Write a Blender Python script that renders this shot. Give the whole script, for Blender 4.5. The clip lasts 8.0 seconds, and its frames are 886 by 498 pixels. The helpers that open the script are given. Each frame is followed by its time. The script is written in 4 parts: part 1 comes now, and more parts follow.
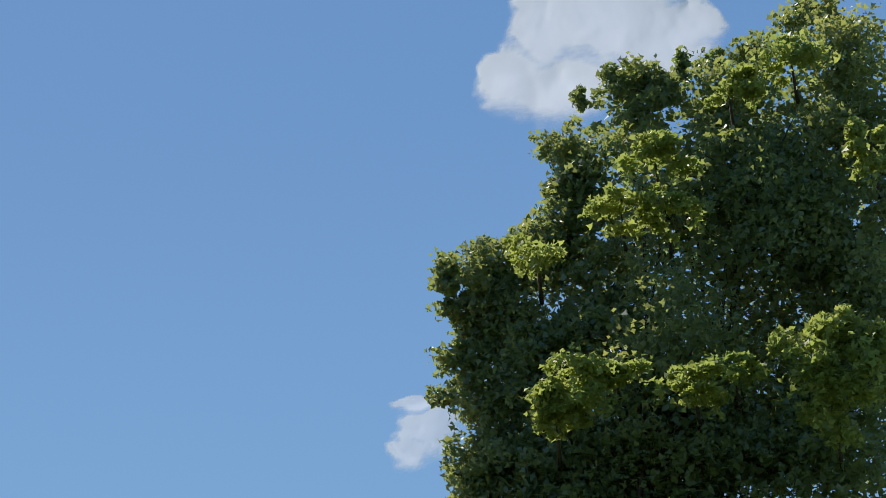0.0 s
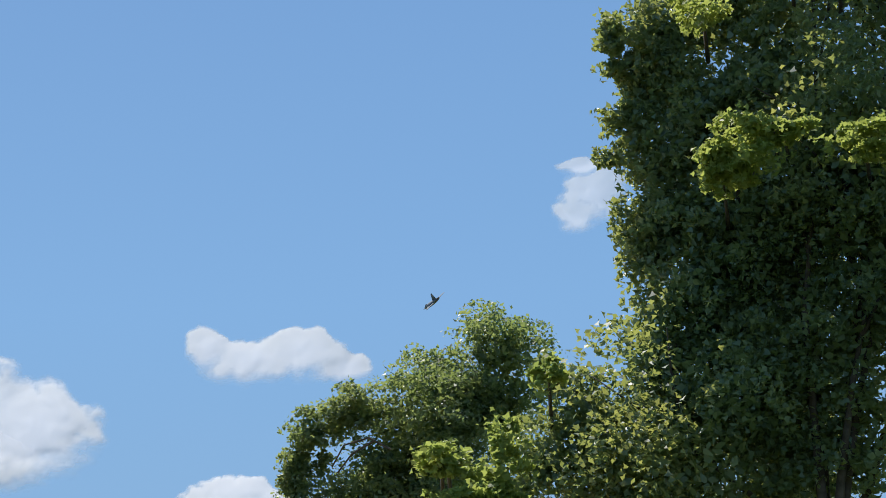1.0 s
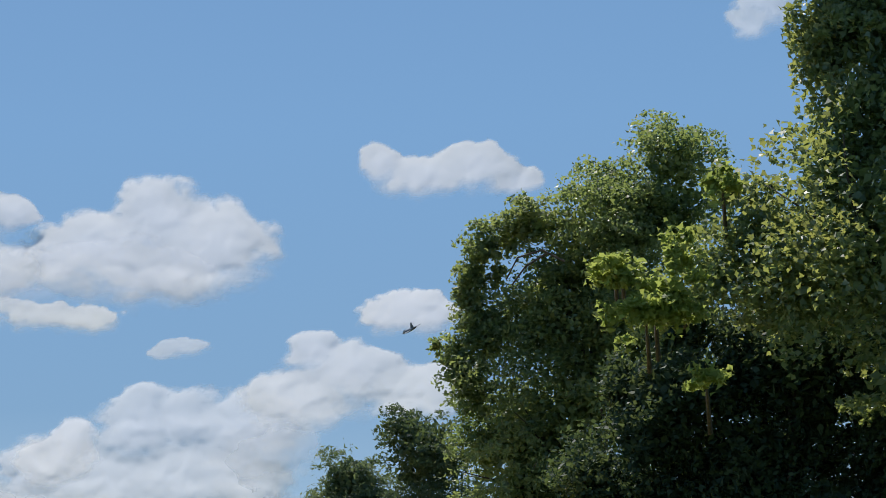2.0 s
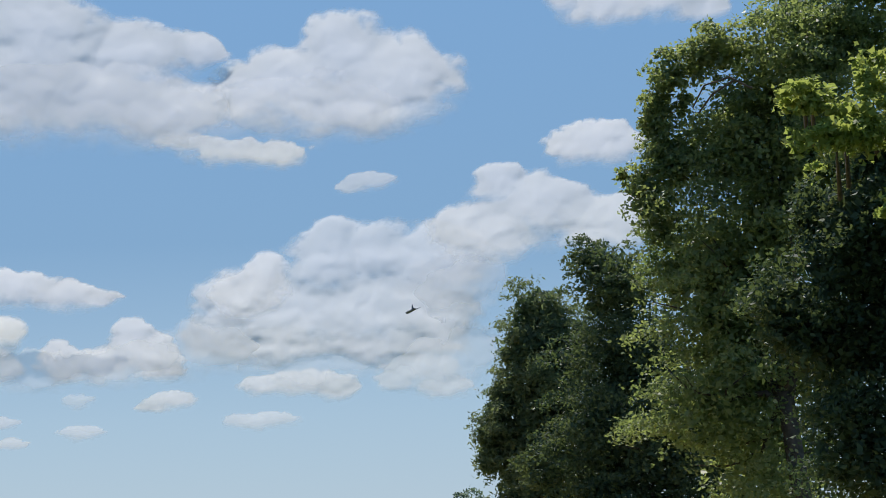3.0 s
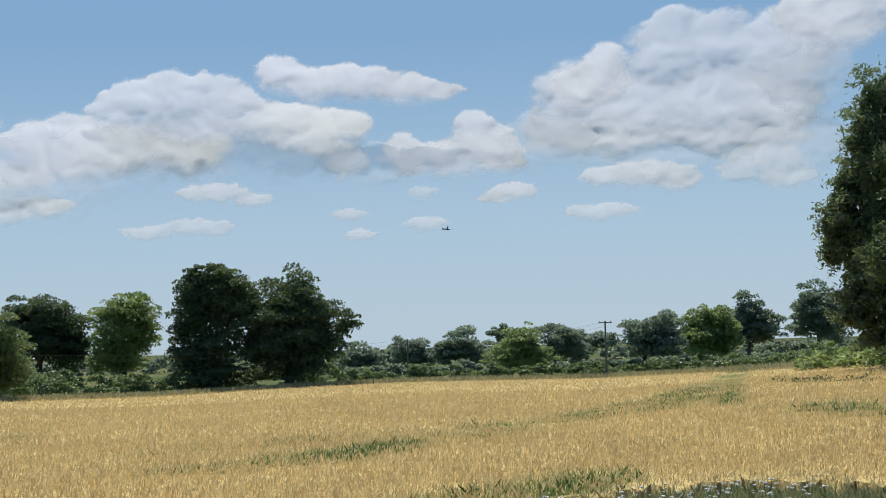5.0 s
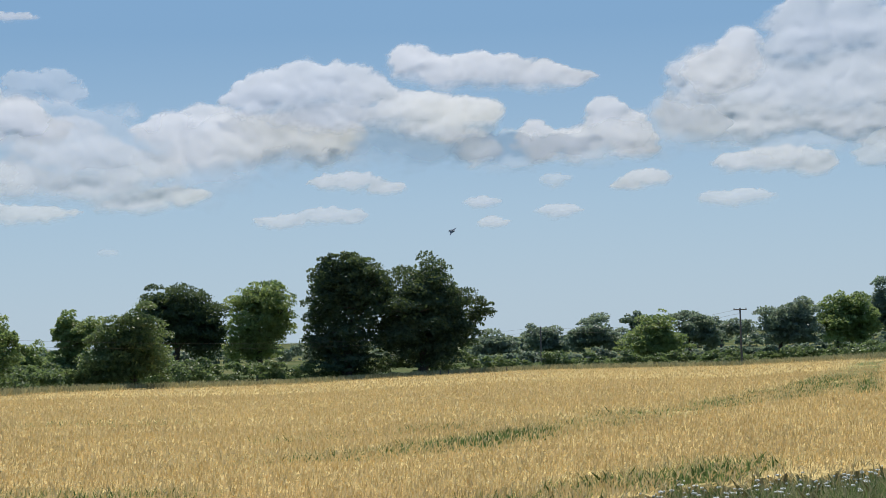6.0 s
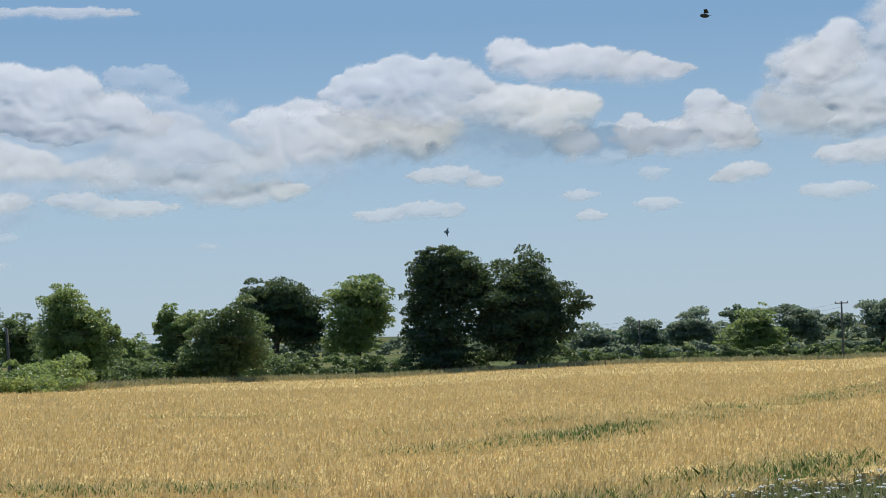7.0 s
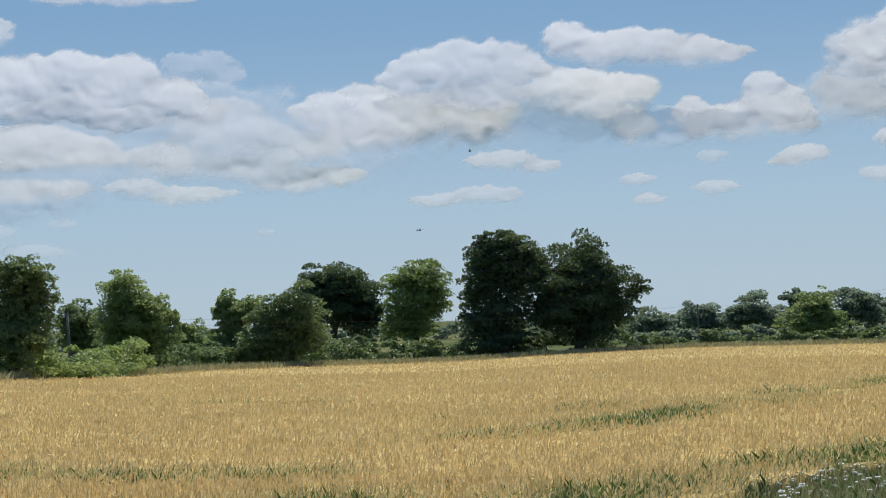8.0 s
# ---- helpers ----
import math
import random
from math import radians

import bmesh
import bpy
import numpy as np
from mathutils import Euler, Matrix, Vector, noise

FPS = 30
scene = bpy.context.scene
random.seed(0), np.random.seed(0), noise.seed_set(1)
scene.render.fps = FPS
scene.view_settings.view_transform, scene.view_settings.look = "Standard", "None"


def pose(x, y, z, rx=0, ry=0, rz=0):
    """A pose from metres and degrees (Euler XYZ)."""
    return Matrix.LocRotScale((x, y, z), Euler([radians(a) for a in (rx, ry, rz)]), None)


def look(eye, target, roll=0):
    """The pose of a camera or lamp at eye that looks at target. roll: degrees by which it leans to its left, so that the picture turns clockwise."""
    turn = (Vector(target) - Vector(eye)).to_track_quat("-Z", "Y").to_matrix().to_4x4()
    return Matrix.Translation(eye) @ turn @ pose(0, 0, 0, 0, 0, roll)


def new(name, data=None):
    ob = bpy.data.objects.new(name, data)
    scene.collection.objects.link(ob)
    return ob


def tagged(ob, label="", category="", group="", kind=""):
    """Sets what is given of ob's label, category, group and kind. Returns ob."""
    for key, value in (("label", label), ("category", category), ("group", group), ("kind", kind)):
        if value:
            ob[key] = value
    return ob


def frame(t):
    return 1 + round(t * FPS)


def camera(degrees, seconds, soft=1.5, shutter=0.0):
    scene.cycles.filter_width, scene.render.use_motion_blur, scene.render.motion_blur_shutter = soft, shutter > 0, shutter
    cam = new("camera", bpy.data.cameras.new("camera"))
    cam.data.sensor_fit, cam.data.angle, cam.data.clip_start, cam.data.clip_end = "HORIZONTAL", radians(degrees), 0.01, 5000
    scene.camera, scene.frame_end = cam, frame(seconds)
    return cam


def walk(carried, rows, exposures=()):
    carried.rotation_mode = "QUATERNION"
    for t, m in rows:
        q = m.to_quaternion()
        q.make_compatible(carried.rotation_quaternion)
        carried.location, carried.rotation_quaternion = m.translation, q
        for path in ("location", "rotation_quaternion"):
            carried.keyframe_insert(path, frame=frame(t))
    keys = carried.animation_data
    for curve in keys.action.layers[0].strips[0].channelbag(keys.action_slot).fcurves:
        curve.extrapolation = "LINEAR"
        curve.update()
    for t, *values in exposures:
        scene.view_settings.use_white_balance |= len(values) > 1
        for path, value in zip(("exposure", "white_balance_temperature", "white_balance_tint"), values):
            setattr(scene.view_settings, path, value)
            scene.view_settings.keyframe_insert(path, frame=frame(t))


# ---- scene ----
# The eye stands on a field bank; all polar places are (azimuth right of ahead, elevation, metres away) from it.
EYE = 1.65
cam = camera(26.2, 8.0, soft=0.8)
TURNS = [  # seconds, turn to the left, tilt up, lean
    (0.0, -27.863, 25.871, -4.209), (0.5, -24.82, 22.267, -3.563), (1.0, -22.013, 19.07, -3.088), (1.5, -19.226, 16.288, -2.65),
    (3.0, -10.457, 8.854, -2.2), (3.5, -7.633, 6.649, -1.75), (4.0, -5.077, 5.047, -1.579), (4.5, -2.453, 3.694, -1.498),
    (5.0, 0.0, 2.907, -1.576), (6.5, 5.606, 2.631, -1.668), (7.0, 6.966, 2.539, -1.642), (7.5, 8.023, 2.336, -1.655), (8.0, 8.707, 2.124, -1.8)]
walk(cam, [(t, pose(0, 0, EYE, 0, 0, yaw) @ pose(0, 0, 0, 90 + tilt) @ pose(0, 0, 0, 0, 0, lean)) for t, yaw, tilt, lean in TURNS],
     exposures=[(0.0, 0.03), (0.5, 0.1), (1.0, 0.22), (1.5, -0.02), (3.0, 0.0), (5.0, 0.0), (8.0, -0.07)])

# ---- light ----
SUN_AZ, SUN_EL = -4.0, 58.0
world = bpy.data.worlds.new("sky")
scene.world = world
world.use_nodes = True
sky = world.node_tree.nodes.new("ShaderNodeTexSky")
sky.sky_type = "NISHITA"
sky.sun_disc = False
sky.sun_elevation, sky.sun_rotation = radians(SUN_EL), radians(SUN_AZ)
sky.altitude, sky.air_density, sky.dust_density, sky.ozone_density = 100, 1.0, 0.6, 1.6
back = world.node_tree.nodes["Background"]
back.inputs["Strength"].default_value = 1.0


def sky_colour(nodes, links):
    """The clear sky, hazy blue-white towards the horizon as on a humid summer noon."""
    c = nodes.new("ShaderNodeTexCoord")
    part = nodes.new("ShaderNodeSeparateXYZ")
    links.new(c.outputs["Generated"], part.inputs[0])
    r = nodes.new("ShaderNodeValToRGB")
    stops = [(0.0, (0.44, 0.585, 0.72)), (0.07, (0.36, 0.525, 0.70)), (0.16, (0.205, 0.38, 0.61)), (0.30, (0.19, 0.38, 0.66)), (0.5, (0.145, 0.305, 0.59)), (1.0, (0.07, 0.18, 0.46))]
    while len(r.color_ramp.elements) < len(stops):
        r.color_ramp.elements.new(0.5)
    for e, (p, col) in zip(r.color_ramp.elements, stops):
        e.position, e.color = p, (*col, 1)
    links.new(part.outputs["Z"], r.inputs["Fac"])
    dim = nodes.new("ShaderNodeVectorMath")
    dim.operation = "SCALE"
    dim.inputs["Scale"].default_value = 0.08
    links.new(sky.outputs["Color"], dim.inputs[0])
    m = nodes.new("ShaderNodeMix")
    m.data_type = "RGBA"
    m.inputs[0].default_value = 0.85
    links.new(dim.outputs[0], m.inputs[6])
    links.new(r.outputs["Color"], m.inputs[7])
    return m.outputs[2]


world.node_tree.links.new(sky_colour(world.node_tree.nodes, world.node_tree.links), back.inputs["Color"])
lamp = bpy.data.lights.new("sun", "SUN")
lamp.energy, lamp.angle, lamp.color = 4.8, radians(0.53), (1.0, 0.95, 0.87)
sun = new("sun", lamp)
toward = Vector((math.sin(radians(SUN_AZ)) * math.cos(radians(SUN_EL)), math.cos(radians(SUN_AZ)) * math.cos(radians(SUN_EL)), math.sin(radians(SUN_EL))))
sun.matrix_world = look(toward * 200, (0, 0, 0))


# ---- materials ----
def material(name, rough=0.6):
    m = bpy.data.materials.new(name)
    m.use_nodes = True
    b = m.node_tree.nodes["Principled BSDF"]
    b.inputs["Roughness"].default_value = rough
    return m, m.node_tree.nodes, m.node_tree.links, b


def ramp(nodes, links, source, stops):
    r = nodes.new("ShaderNodeValToRGB")
    el = r.color_ramp.elements
    while len(el) < len(stops):
        el.new(0.5)
    for e, (p, c) in zip(el, stops):
        e.position, e.color = p, (*c, 1)
    links.new(source, r.inputs["Fac"])
    return r.outputs["Color"]


def noise_node(nodes, links, scale, detail=4.0, rough=0.55, space="Object"):
    c = nodes.new("ShaderNodeTexCoord")
    n = nodes.new("ShaderNodeTexNoise")
    n.inputs["Scale"].default_value, n.inputs["Detail"].default_value, n.inputs["Roughness"].default_value = scale, detail, rough
    links.new(c.outputs[space], n.inputs["Vector"])
    return n.outputs["Fac"]


def mix(nodes, links, fac, a, b, mode="MIX"):
    m = nodes.new("ShaderNodeMix")
    m.data_type, m.blend_type = "RGBA", mode
    for i, v in ((0, fac), (6, a), (7, b)):
        if isinstance(v, (int, float)):
            m.inputs[i].default_value = v
        elif isinstance(v, tuple):
            m.inputs[i].default_value = (*v, 1)
        else:
            links.new(v, m.inputs[i])
    return m.outputs[2]


def leaf_material(name, dark, mid, light, glow, through_part=0.35, patch=0.6, gloss=0.35):
    """Leaves: each its own shade, larger patches of older and younger growth, light passing through."""
    m, nodes, links, b = material(name, 0.48)
    g = nodes.new("ShaderNodeNewGeometry")
    each = ramp(nodes, links, g.outputs["Random Per Island"], [(0.0, dark), (0.55, mid), (1.0, light)])
    zone = noise_node(nodes, links, patch, 3.0)
    zoned = ramp(nodes, links, zone, [(0.3, (0.72, 0.8, 0.7)), (0.7, (1.2, 1.12, 1.0))])
    col = mix(nodes, links, 1.0, each, zoned, "MULTIPLY")
    links.new(col, b.inputs["Base Color"])
    b.inputs["Specular IOR Level"].default_value = gloss
    t = nodes.new("ShaderNodeBsdfTranslucent")
    links.new(mix(nodes, links, 1.0, zoned, glow, "MULTIPLY"), t.inputs["Color"])
    s = nodes.new("ShaderNodeMixShader")
    s.inputs[0].default_value = through_part
    links.new(b.outputs[0], s.inputs[1])
    links.new(t.outputs[0], s.inputs[2])
    links.new(s.outputs[0], nodes["Material Output"].inputs["Surface"])
    return m


LEAF_MAPLE = leaf_material("maple_leaf", (0.08, 0.15, 0.13), (0.11, 0.19, 0.15), (0.17, 0.24, 0.14), (0.5, 0.54, 0.15), 0.42, 0.35, 0.45)
# lit copy of the maple leaf: sunlight put into a brighter yellow-green
LEAF_SUNLIT = leaf_material("sunlit_maple_leaf", (0.14, 0.2, 0.06), (0.19, 0.25, 0.075), (0.25, 0.3, 0.1), (0.5, 0.57, 0.15), 0.52, 0.5)
LEAF_OAK = leaf_material("oak_leaf", (0.068, 0.112, 0.078), (0.098, 0.15, 0.095), (0.15, 0.2, 0.115), (0.4, 0.48, 0.15), 0.45, 0.4)
LEAF_POPLAR = leaf_material("poplar_leaf", (0.05, 0.082, 0.06), (0.085, 0.125, 0.085), (0.16, 0.2, 0.14), (0.3, 0.38, 0.16), 0.34, 0.4, 0.12)
LEAF_LIGHT = leaf_material("ash_leaf", (0.12, 0.18, 0.075), (0.17, 0.245, 0.1), (0.27, 0.34, 0.16), (0.36, 0.45, 0.16), 0.45, 0.3)
# dark leaf colour, also standing for shade on the lower maple and wheat
LEAF_DARK = leaf_material("dark_leaf", (0.036, 0.066, 0.058), (0.052, 0.088, 0.068), (0.085, 0.125, 0.075), (0.22, 0.29, 0.1), 0.26, 0.25, 0.08)
# leaf colour paled and blued to carry the haze of distance
LEAF_HAZED = leaf_material("hazed_leaf", (0.12, 0.165, 0.15), (0.15, 0.2, 0.17), (0.19, 0.24, 0.19), (0.32, 0.4, 0.28), 0.45, 0.1)
LEAF_BANK = leaf_material("bank_grass_leaf", (0.13, 0.18, 0.06), (0.18, 0.24, 0.085), (0.26, 0.31, 0.13), (0.36, 0.46, 0.15), 0.45, 0.3)
LEAF_HEDGE = leaf_material("hedge_leaf", (0.08, 0.12, 0.055), (0.12, 0.165, 0.075), (0.18, 0.225, 0.105), (0.25, 0.34, 0.13), 0.4, 0.2)


def bark_material():
    m, nodes, links, b = material("bark", 0.9)
    n = noise_node(nodes, links, 6.0, 6.0)
    links.new(ramp(nodes, links, n, [(0.3, (0.035, 0.028, 0.02)), (0.7, (0.11, 0.09, 0.07))]), b.inputs["Base Color"])
    bump = nodes.new("ShaderNodeBump")
    bump.inputs["Strength"].default_value = 0.6
    links.new(n, bump.inputs["Height"])
    links.new(bump.outputs[0], b.inputs["Normal"])
    return m


BARK = bark_material()


def ground_material():
    m, nodes, links, b = material("meadow", 1.0)
    b.inputs["Specular IOR Level"].default_value = 0.05
    big = noise_node(nodes, links, 0.012, 4.0)
    small = noise_node(nodes, links, 0.9, 6.0)
    base = ramp(nodes, links, big, [(0.35, (0.06, 0.09, 0.03)), (0.5, (0.1, 0.12, 0.045)), (0.65, (0.2, 0.18, 0.08))])
    fine = ramp(nodes, links, small, [(0.3, (0.6, 0.62, 0.55)), (0.7, (1.25, 1.2, 1.1))])
    links.new(mix(nodes, links, 1.0, base, fine, "MULTIPLY"), b.inputs["Base Color"])
    return m


def crop_material():
    """Ripe wheat seen from above its ears: straw gold, greener where the mesh says weeds stand."""
    m, nodes, links, b = material("ripe_wheat", 0.9)
    b.inputs["Specular IOR Level"].default_value = 0.1
    a = nodes.new("ShaderNodeAttribute")
    a.attribute_name = "weed"
    big = noise_node(nodes, links, 0.05, 3.0)
    small = noise_node(nodes, links, 3.5, 5.0, 0.7)
    gold = ramp(nodes, links, big, [(0.35, (0.49, 0.37, 0.165)), (0.65, (0.62, 0.485, 0.225))])
    fine = ramp(nodes, links, small, [(0.3, (0.6, 0.57, 0.47)), (0.62, (1.2, 1.18, 1.1))])
    rows = ramp(nodes, links, noise_node(nodes, links, 0.32, 5.0, 0.7), [(0.35, (0.72, 0.69, 0.58)), (0.6, (1.1, 1.09, 1.05))])
    col = mix(nodes, links, 1.0, mix(nodes, links, 1.0, gold, fine, "MULTIPLY"), rows, "MULTIPLY")
    links.new(mix(nodes, links, a.outputs["Fac"], col, (0.085, 0.13, 0.032)), b.inputs["Base Color"])
    bump = nodes.new("ShaderNodeBump")
    bump.inputs["Strength"].default_value, bump.inputs["Distance"].default_value = 1.0, 0.15
    links.new(small, bump.inputs["Height"])
    links.new(bump.outputs[0], b.inputs["Normal"])
    return m


def ear_material(name, a, c, glow=0.3):
    m, nodes, links, b = material(name, 0.6)
    b.inputs["Specular IOR Level"].default_value = 0.2
    g = nodes.new("ShaderNodeNewGeometry")
    col = ramp(nodes, links, g.outputs["Random Per Island"], [(0.0, a), (1.0, c)])
    links.new(col, b.inputs["Base Color"])
    t = nodes.new("ShaderNodeBsdfTranslucent")
    links.new(col, t.inputs["Color"])
    s = nodes.new("ShaderNodeMixShader")
    s.inputs[0].default_value = glow
    links.new(b.outputs[0], s.inputs[1])
    links.new(t.outputs[0], s.inputs[2])
    links.new(s.outputs[0], nodes["Material Output"].inputs["Surface"])
    return m


MEADOW, CROP = ground_material(), crop_material()
EAR = ear_material("wheat_ear", (0.66, 0.5, 0.22), (0.93, 0.76, 0.43), 0.36)
WEED = ear_material("green_weed", (0.1, 0.155, 0.04), (0.24, 0.31, 0.105), 0.5)
PETAL = ear_material("white_petal", (0.7, 0.72, 0.66), (0.82, 0.82, 0.78))
DRYGRASS = ear_material("dry_grass", (0.38, 0.34, 0.16), (0.58, 0.52, 0.28))


def cloud_material():
    """White vapour: lets the sun through where the body is thin, torn along its edges."""
    m, nodes, links, b = material("cloud_vapour", 1.0)
    b.inputs["Base Color"].default_value = (0.82, 0.815, 0.81, 1)
    b.inputs["Specular IOR Level"].default_value = 0.0
    thin = nodes.new("ShaderNodeBsdfTranslucent")
    thin.inputs["Color"].default_value = (0.86, 0.85, 0.84, 1)
    core = nodes.new("ShaderNodeAttribute")
    core.attribute_name = "core"
    pass_on = nodes.new("ShaderNodeMapRange")
    pass_on.inputs["To Min"].default_value, pass_on.inputs["To Max"].default_value = 0.3, 0.12
    links.new(core.outputs["Fac"], pass_on.inputs["Value"])
    body = nodes.new("ShaderNodeMixShader")
    links.new(pass_on.outputs[0], body.inputs[0])
    links.new(b.outputs[0], body.inputs[1])
    links.new(thin.outputs[0], body.inputs[2])
    cover = nodes.new("ShaderNodeAttribute")
    cover.attribute_name = "cover"
    fine = noise_node(nodes, links, 0.02, 6.0, 0.62)
    torn = nodes.new("ShaderNodeMath")
    torn.operation = "MULTIPLY_ADD"
    links.new(fine, torn.inputs[0])
    torn.inputs[1].default_value = 0.5
    links.new(cover.outputs["Fac"], torn.inputs[2])
    r = nodes.new("ShaderNodeMapRange")
    r.interpolation_type = "SMOOTHSTEP"
    r.inputs["From Min"].default_value, r.inputs["From Max"].default_value = 0.3, 1.15
    links.new(torn.outputs[0], r.inputs["Value"])
    v = nodes.new("ShaderNodeAttribute")
    v.attribute_name = "veil"
    mul = nodes.new("ShaderNodeMath")
    mul.operation = "MULTIPLY"
    links.new(r.outputs[0], mul.inputs[0])
    links.new(v.outputs["Fac"], mul.inputs[1])
    clear = nodes.new("ShaderNodeBsdfTransparent")
    out = nodes.new("ShaderNodeMixShader")
    links.new(mul.outputs[0], out.inputs[0])
    links.new(clear.outputs[0], out.inputs[1])
    links.new(body.outputs[0], out.inputs[2])
    links.new(out.outputs[0], nodes["Material Output"].inputs["Surface"])
    return m


CLOUD = cloud_material()


# ---- building helpers ----
def spot(az, el, far):
    """The place that far away over the ground, at that azimuth and elevation from the eye."""
    a = radians(az)
    return Vector((far * math.sin(a), far * math.cos(a), EYE + far * math.tan(radians(el))))


def mesh_of(name, verts, faces, mat, smooth=False):
    me = bpy.data.meshes.new(name)
    me.from_pydata(verts, [], faces)
    me.materials.append(mat)
    if smooth:
        me.polygons.foreach_set("use_smooth", np.ones(len(me.polygons), dtype=bool))
    me.update()
    return me


def polygons(name, verts, size, mat):
    """A mesh of separate faces of the same corner count, out of an array of shape (faces, corners, 3)."""
    n = len(verts)
    me = bpy.data.meshes.new(name)
    me.vertices.add(n * size)
    me.vertices.foreach_set("co", np.asarray(verts, dtype=np.float32).ravel())
    me.loops.add(n * size)
    me.loops.foreach_set("vertex_index", np.arange(n * size, dtype=np.int32))
    me.polygons.add(n)
    me.polygons.foreach_set("loop_start", np.arange(n, dtype=np.int32) * size)
    me.materials.append(mat)
    me.update(calc_edges=True)
    return me


def child(name, me, parent, label=""):
    ob = new(name, me)
    ob.parent = parent
    ob.matrix_parent_inverse = parent.matrix_world.inverted()
    return tagged(ob, label) if label else ob


def tube(verts, faces, path, radii, sides=7):
    base = len(verts)
    for i, (p, r) in enumerate(zip(path, radii)):
        p = Vector(p)
        ahead = (Vector(path[min(i + 1, len(path) - 1)]) - Vector(path[max(i - 1, 0)])).normalized()
        side = ahead.cross(Vector((0.31, 0.95, 0.05))).normalized()
        other = ahead.cross(side)
        for k in range(sides):
            a = 2 * math.pi * k / sides
            verts.append(p + (side * math.cos(a) + other * math.sin(a)) * r)
    for i in range(len(path) - 1):
        for k in range(sides):
            a, b = base + i * sides + k, base + i * sides + (k + 1) % sides
            faces.append((a, b, b + sides, a + sides))
    faces.append(tuple(range(base + (len(path) - 1) * sides, base + len(path) * sides)))


SHAPES = {  # leaf outlines, along and across
    "maple": [(0, 0), (0.3, -0.55), (0.5, -0.25), (1, 0), (0.5, 0.25), (0.3, 0.55)],
    "oval": [(0, 0), (0.35, -0.3), (1, 0), (0.35, 0.3)],
    "long": [(0, 0), (0.4, -0.17), (1, 0), (0.4, 0.17)],
}


def leaf_cloud(rng, centres, radii, count, size, shape, puffs=16, ragged=0.22, upright=0.35, inner=False, sprays=0.0, girths=(0.2, 0.3), reaches=(0.35, 0.5)):
    """Leaves over the skin of many small puffs that make up each rounded mass of foliage; inner: the denser leaves within."""
    area = (radii[:, 0] * radii[:, 2]) ** 0.85
    share = area / area.sum()
    spots = []
    for c, r, s in zip(centres, radii, share):
        n = max(int(count * s), 40)
        if inner:
            d = rng.normal(size=(n, 3))
            d /= np.linalg.norm(d, axis=1)[:, None]
            spots.append(c + d * r * (0.66 * rng.random(n) ** 0.5)[:, None])
            continue
        m = max(int(puffs * (0.7 + 0.6 * rng.random())), 6)
        d = rng.normal(size=(m, 3))
        d[:, 2] += 0.2
        d /= np.linalg.norm(d, axis=1)[:, None]
        reach = reaches[0] + reaches[1] * rng.random(m) ** 0.7
        heart = c + d * r * reach[:, None]
        girth = girths[0] + girths[1] * rng.random(m) ** 1.3
        pick = rng.choice(m, n, p=girth ** 2 / (girth ** 2).sum())
        e = rng.normal(size=(n, 3))
        e[:, 2] = np.abs(e[:, 2]) * 1.2 - 0.25
        e /= np.linalg.norm(e, axis=1)[:, None]
        skin = 1 + ragged * rng.normal(size=n) - 0.3 * rng.random(n) ** 2
        flat = np.array((1.0, 1.0, 0.78))
        mass = heart[pick] + e * flat * r * (girth[pick] * skin)[:, None]
        k = int(n * sprays)
        twigs = max(k // 12, 3)
        out = d[rng.integers(0, m, twigs)] + 0.35 * rng.normal(size=(twigs, 3))
        out /= np.linalg.norm(out, axis=1)[:, None]
        length = 0.1 + 0.16 * rng.random(twigs)
        which = rng.integers(0, twigs, k)
        way = (0.8 + length[which] * rng.random(k) * 1.4)[:, None]
        mass[:k] = c + out[which] * r * way + rng.normal(size=(k, 3)) * size * 0.7
        spots.append(mass)
    p = np.concatenate(spots)
    n = len(p)
    up = rng.normal(size=(n, 3))
    up[:, 2] += upright * 3
    up /= np.linalg.norm(up, axis=1)[:, None]
    along = np.cross(up, rng.normal(size=(n, 3)))
    along /= np.linalg.norm(along, axis=1)[:, None]
    across = np.cross(up, along)
    out = np.array(SHAPES[shape])
    s = size * (0.65 + 0.7 * rng.random(n))
    fold = np.abs(out[:, 1]) * 0.35
    return p[:, None, :] + s[:, None, None] * (along[:, None, :] * (out[:, 0] - 0.5)[None, :, None] + across[:, None, :] * out[:, 1][None, :, None] - up[:, None, :] * fold[None, :, None])


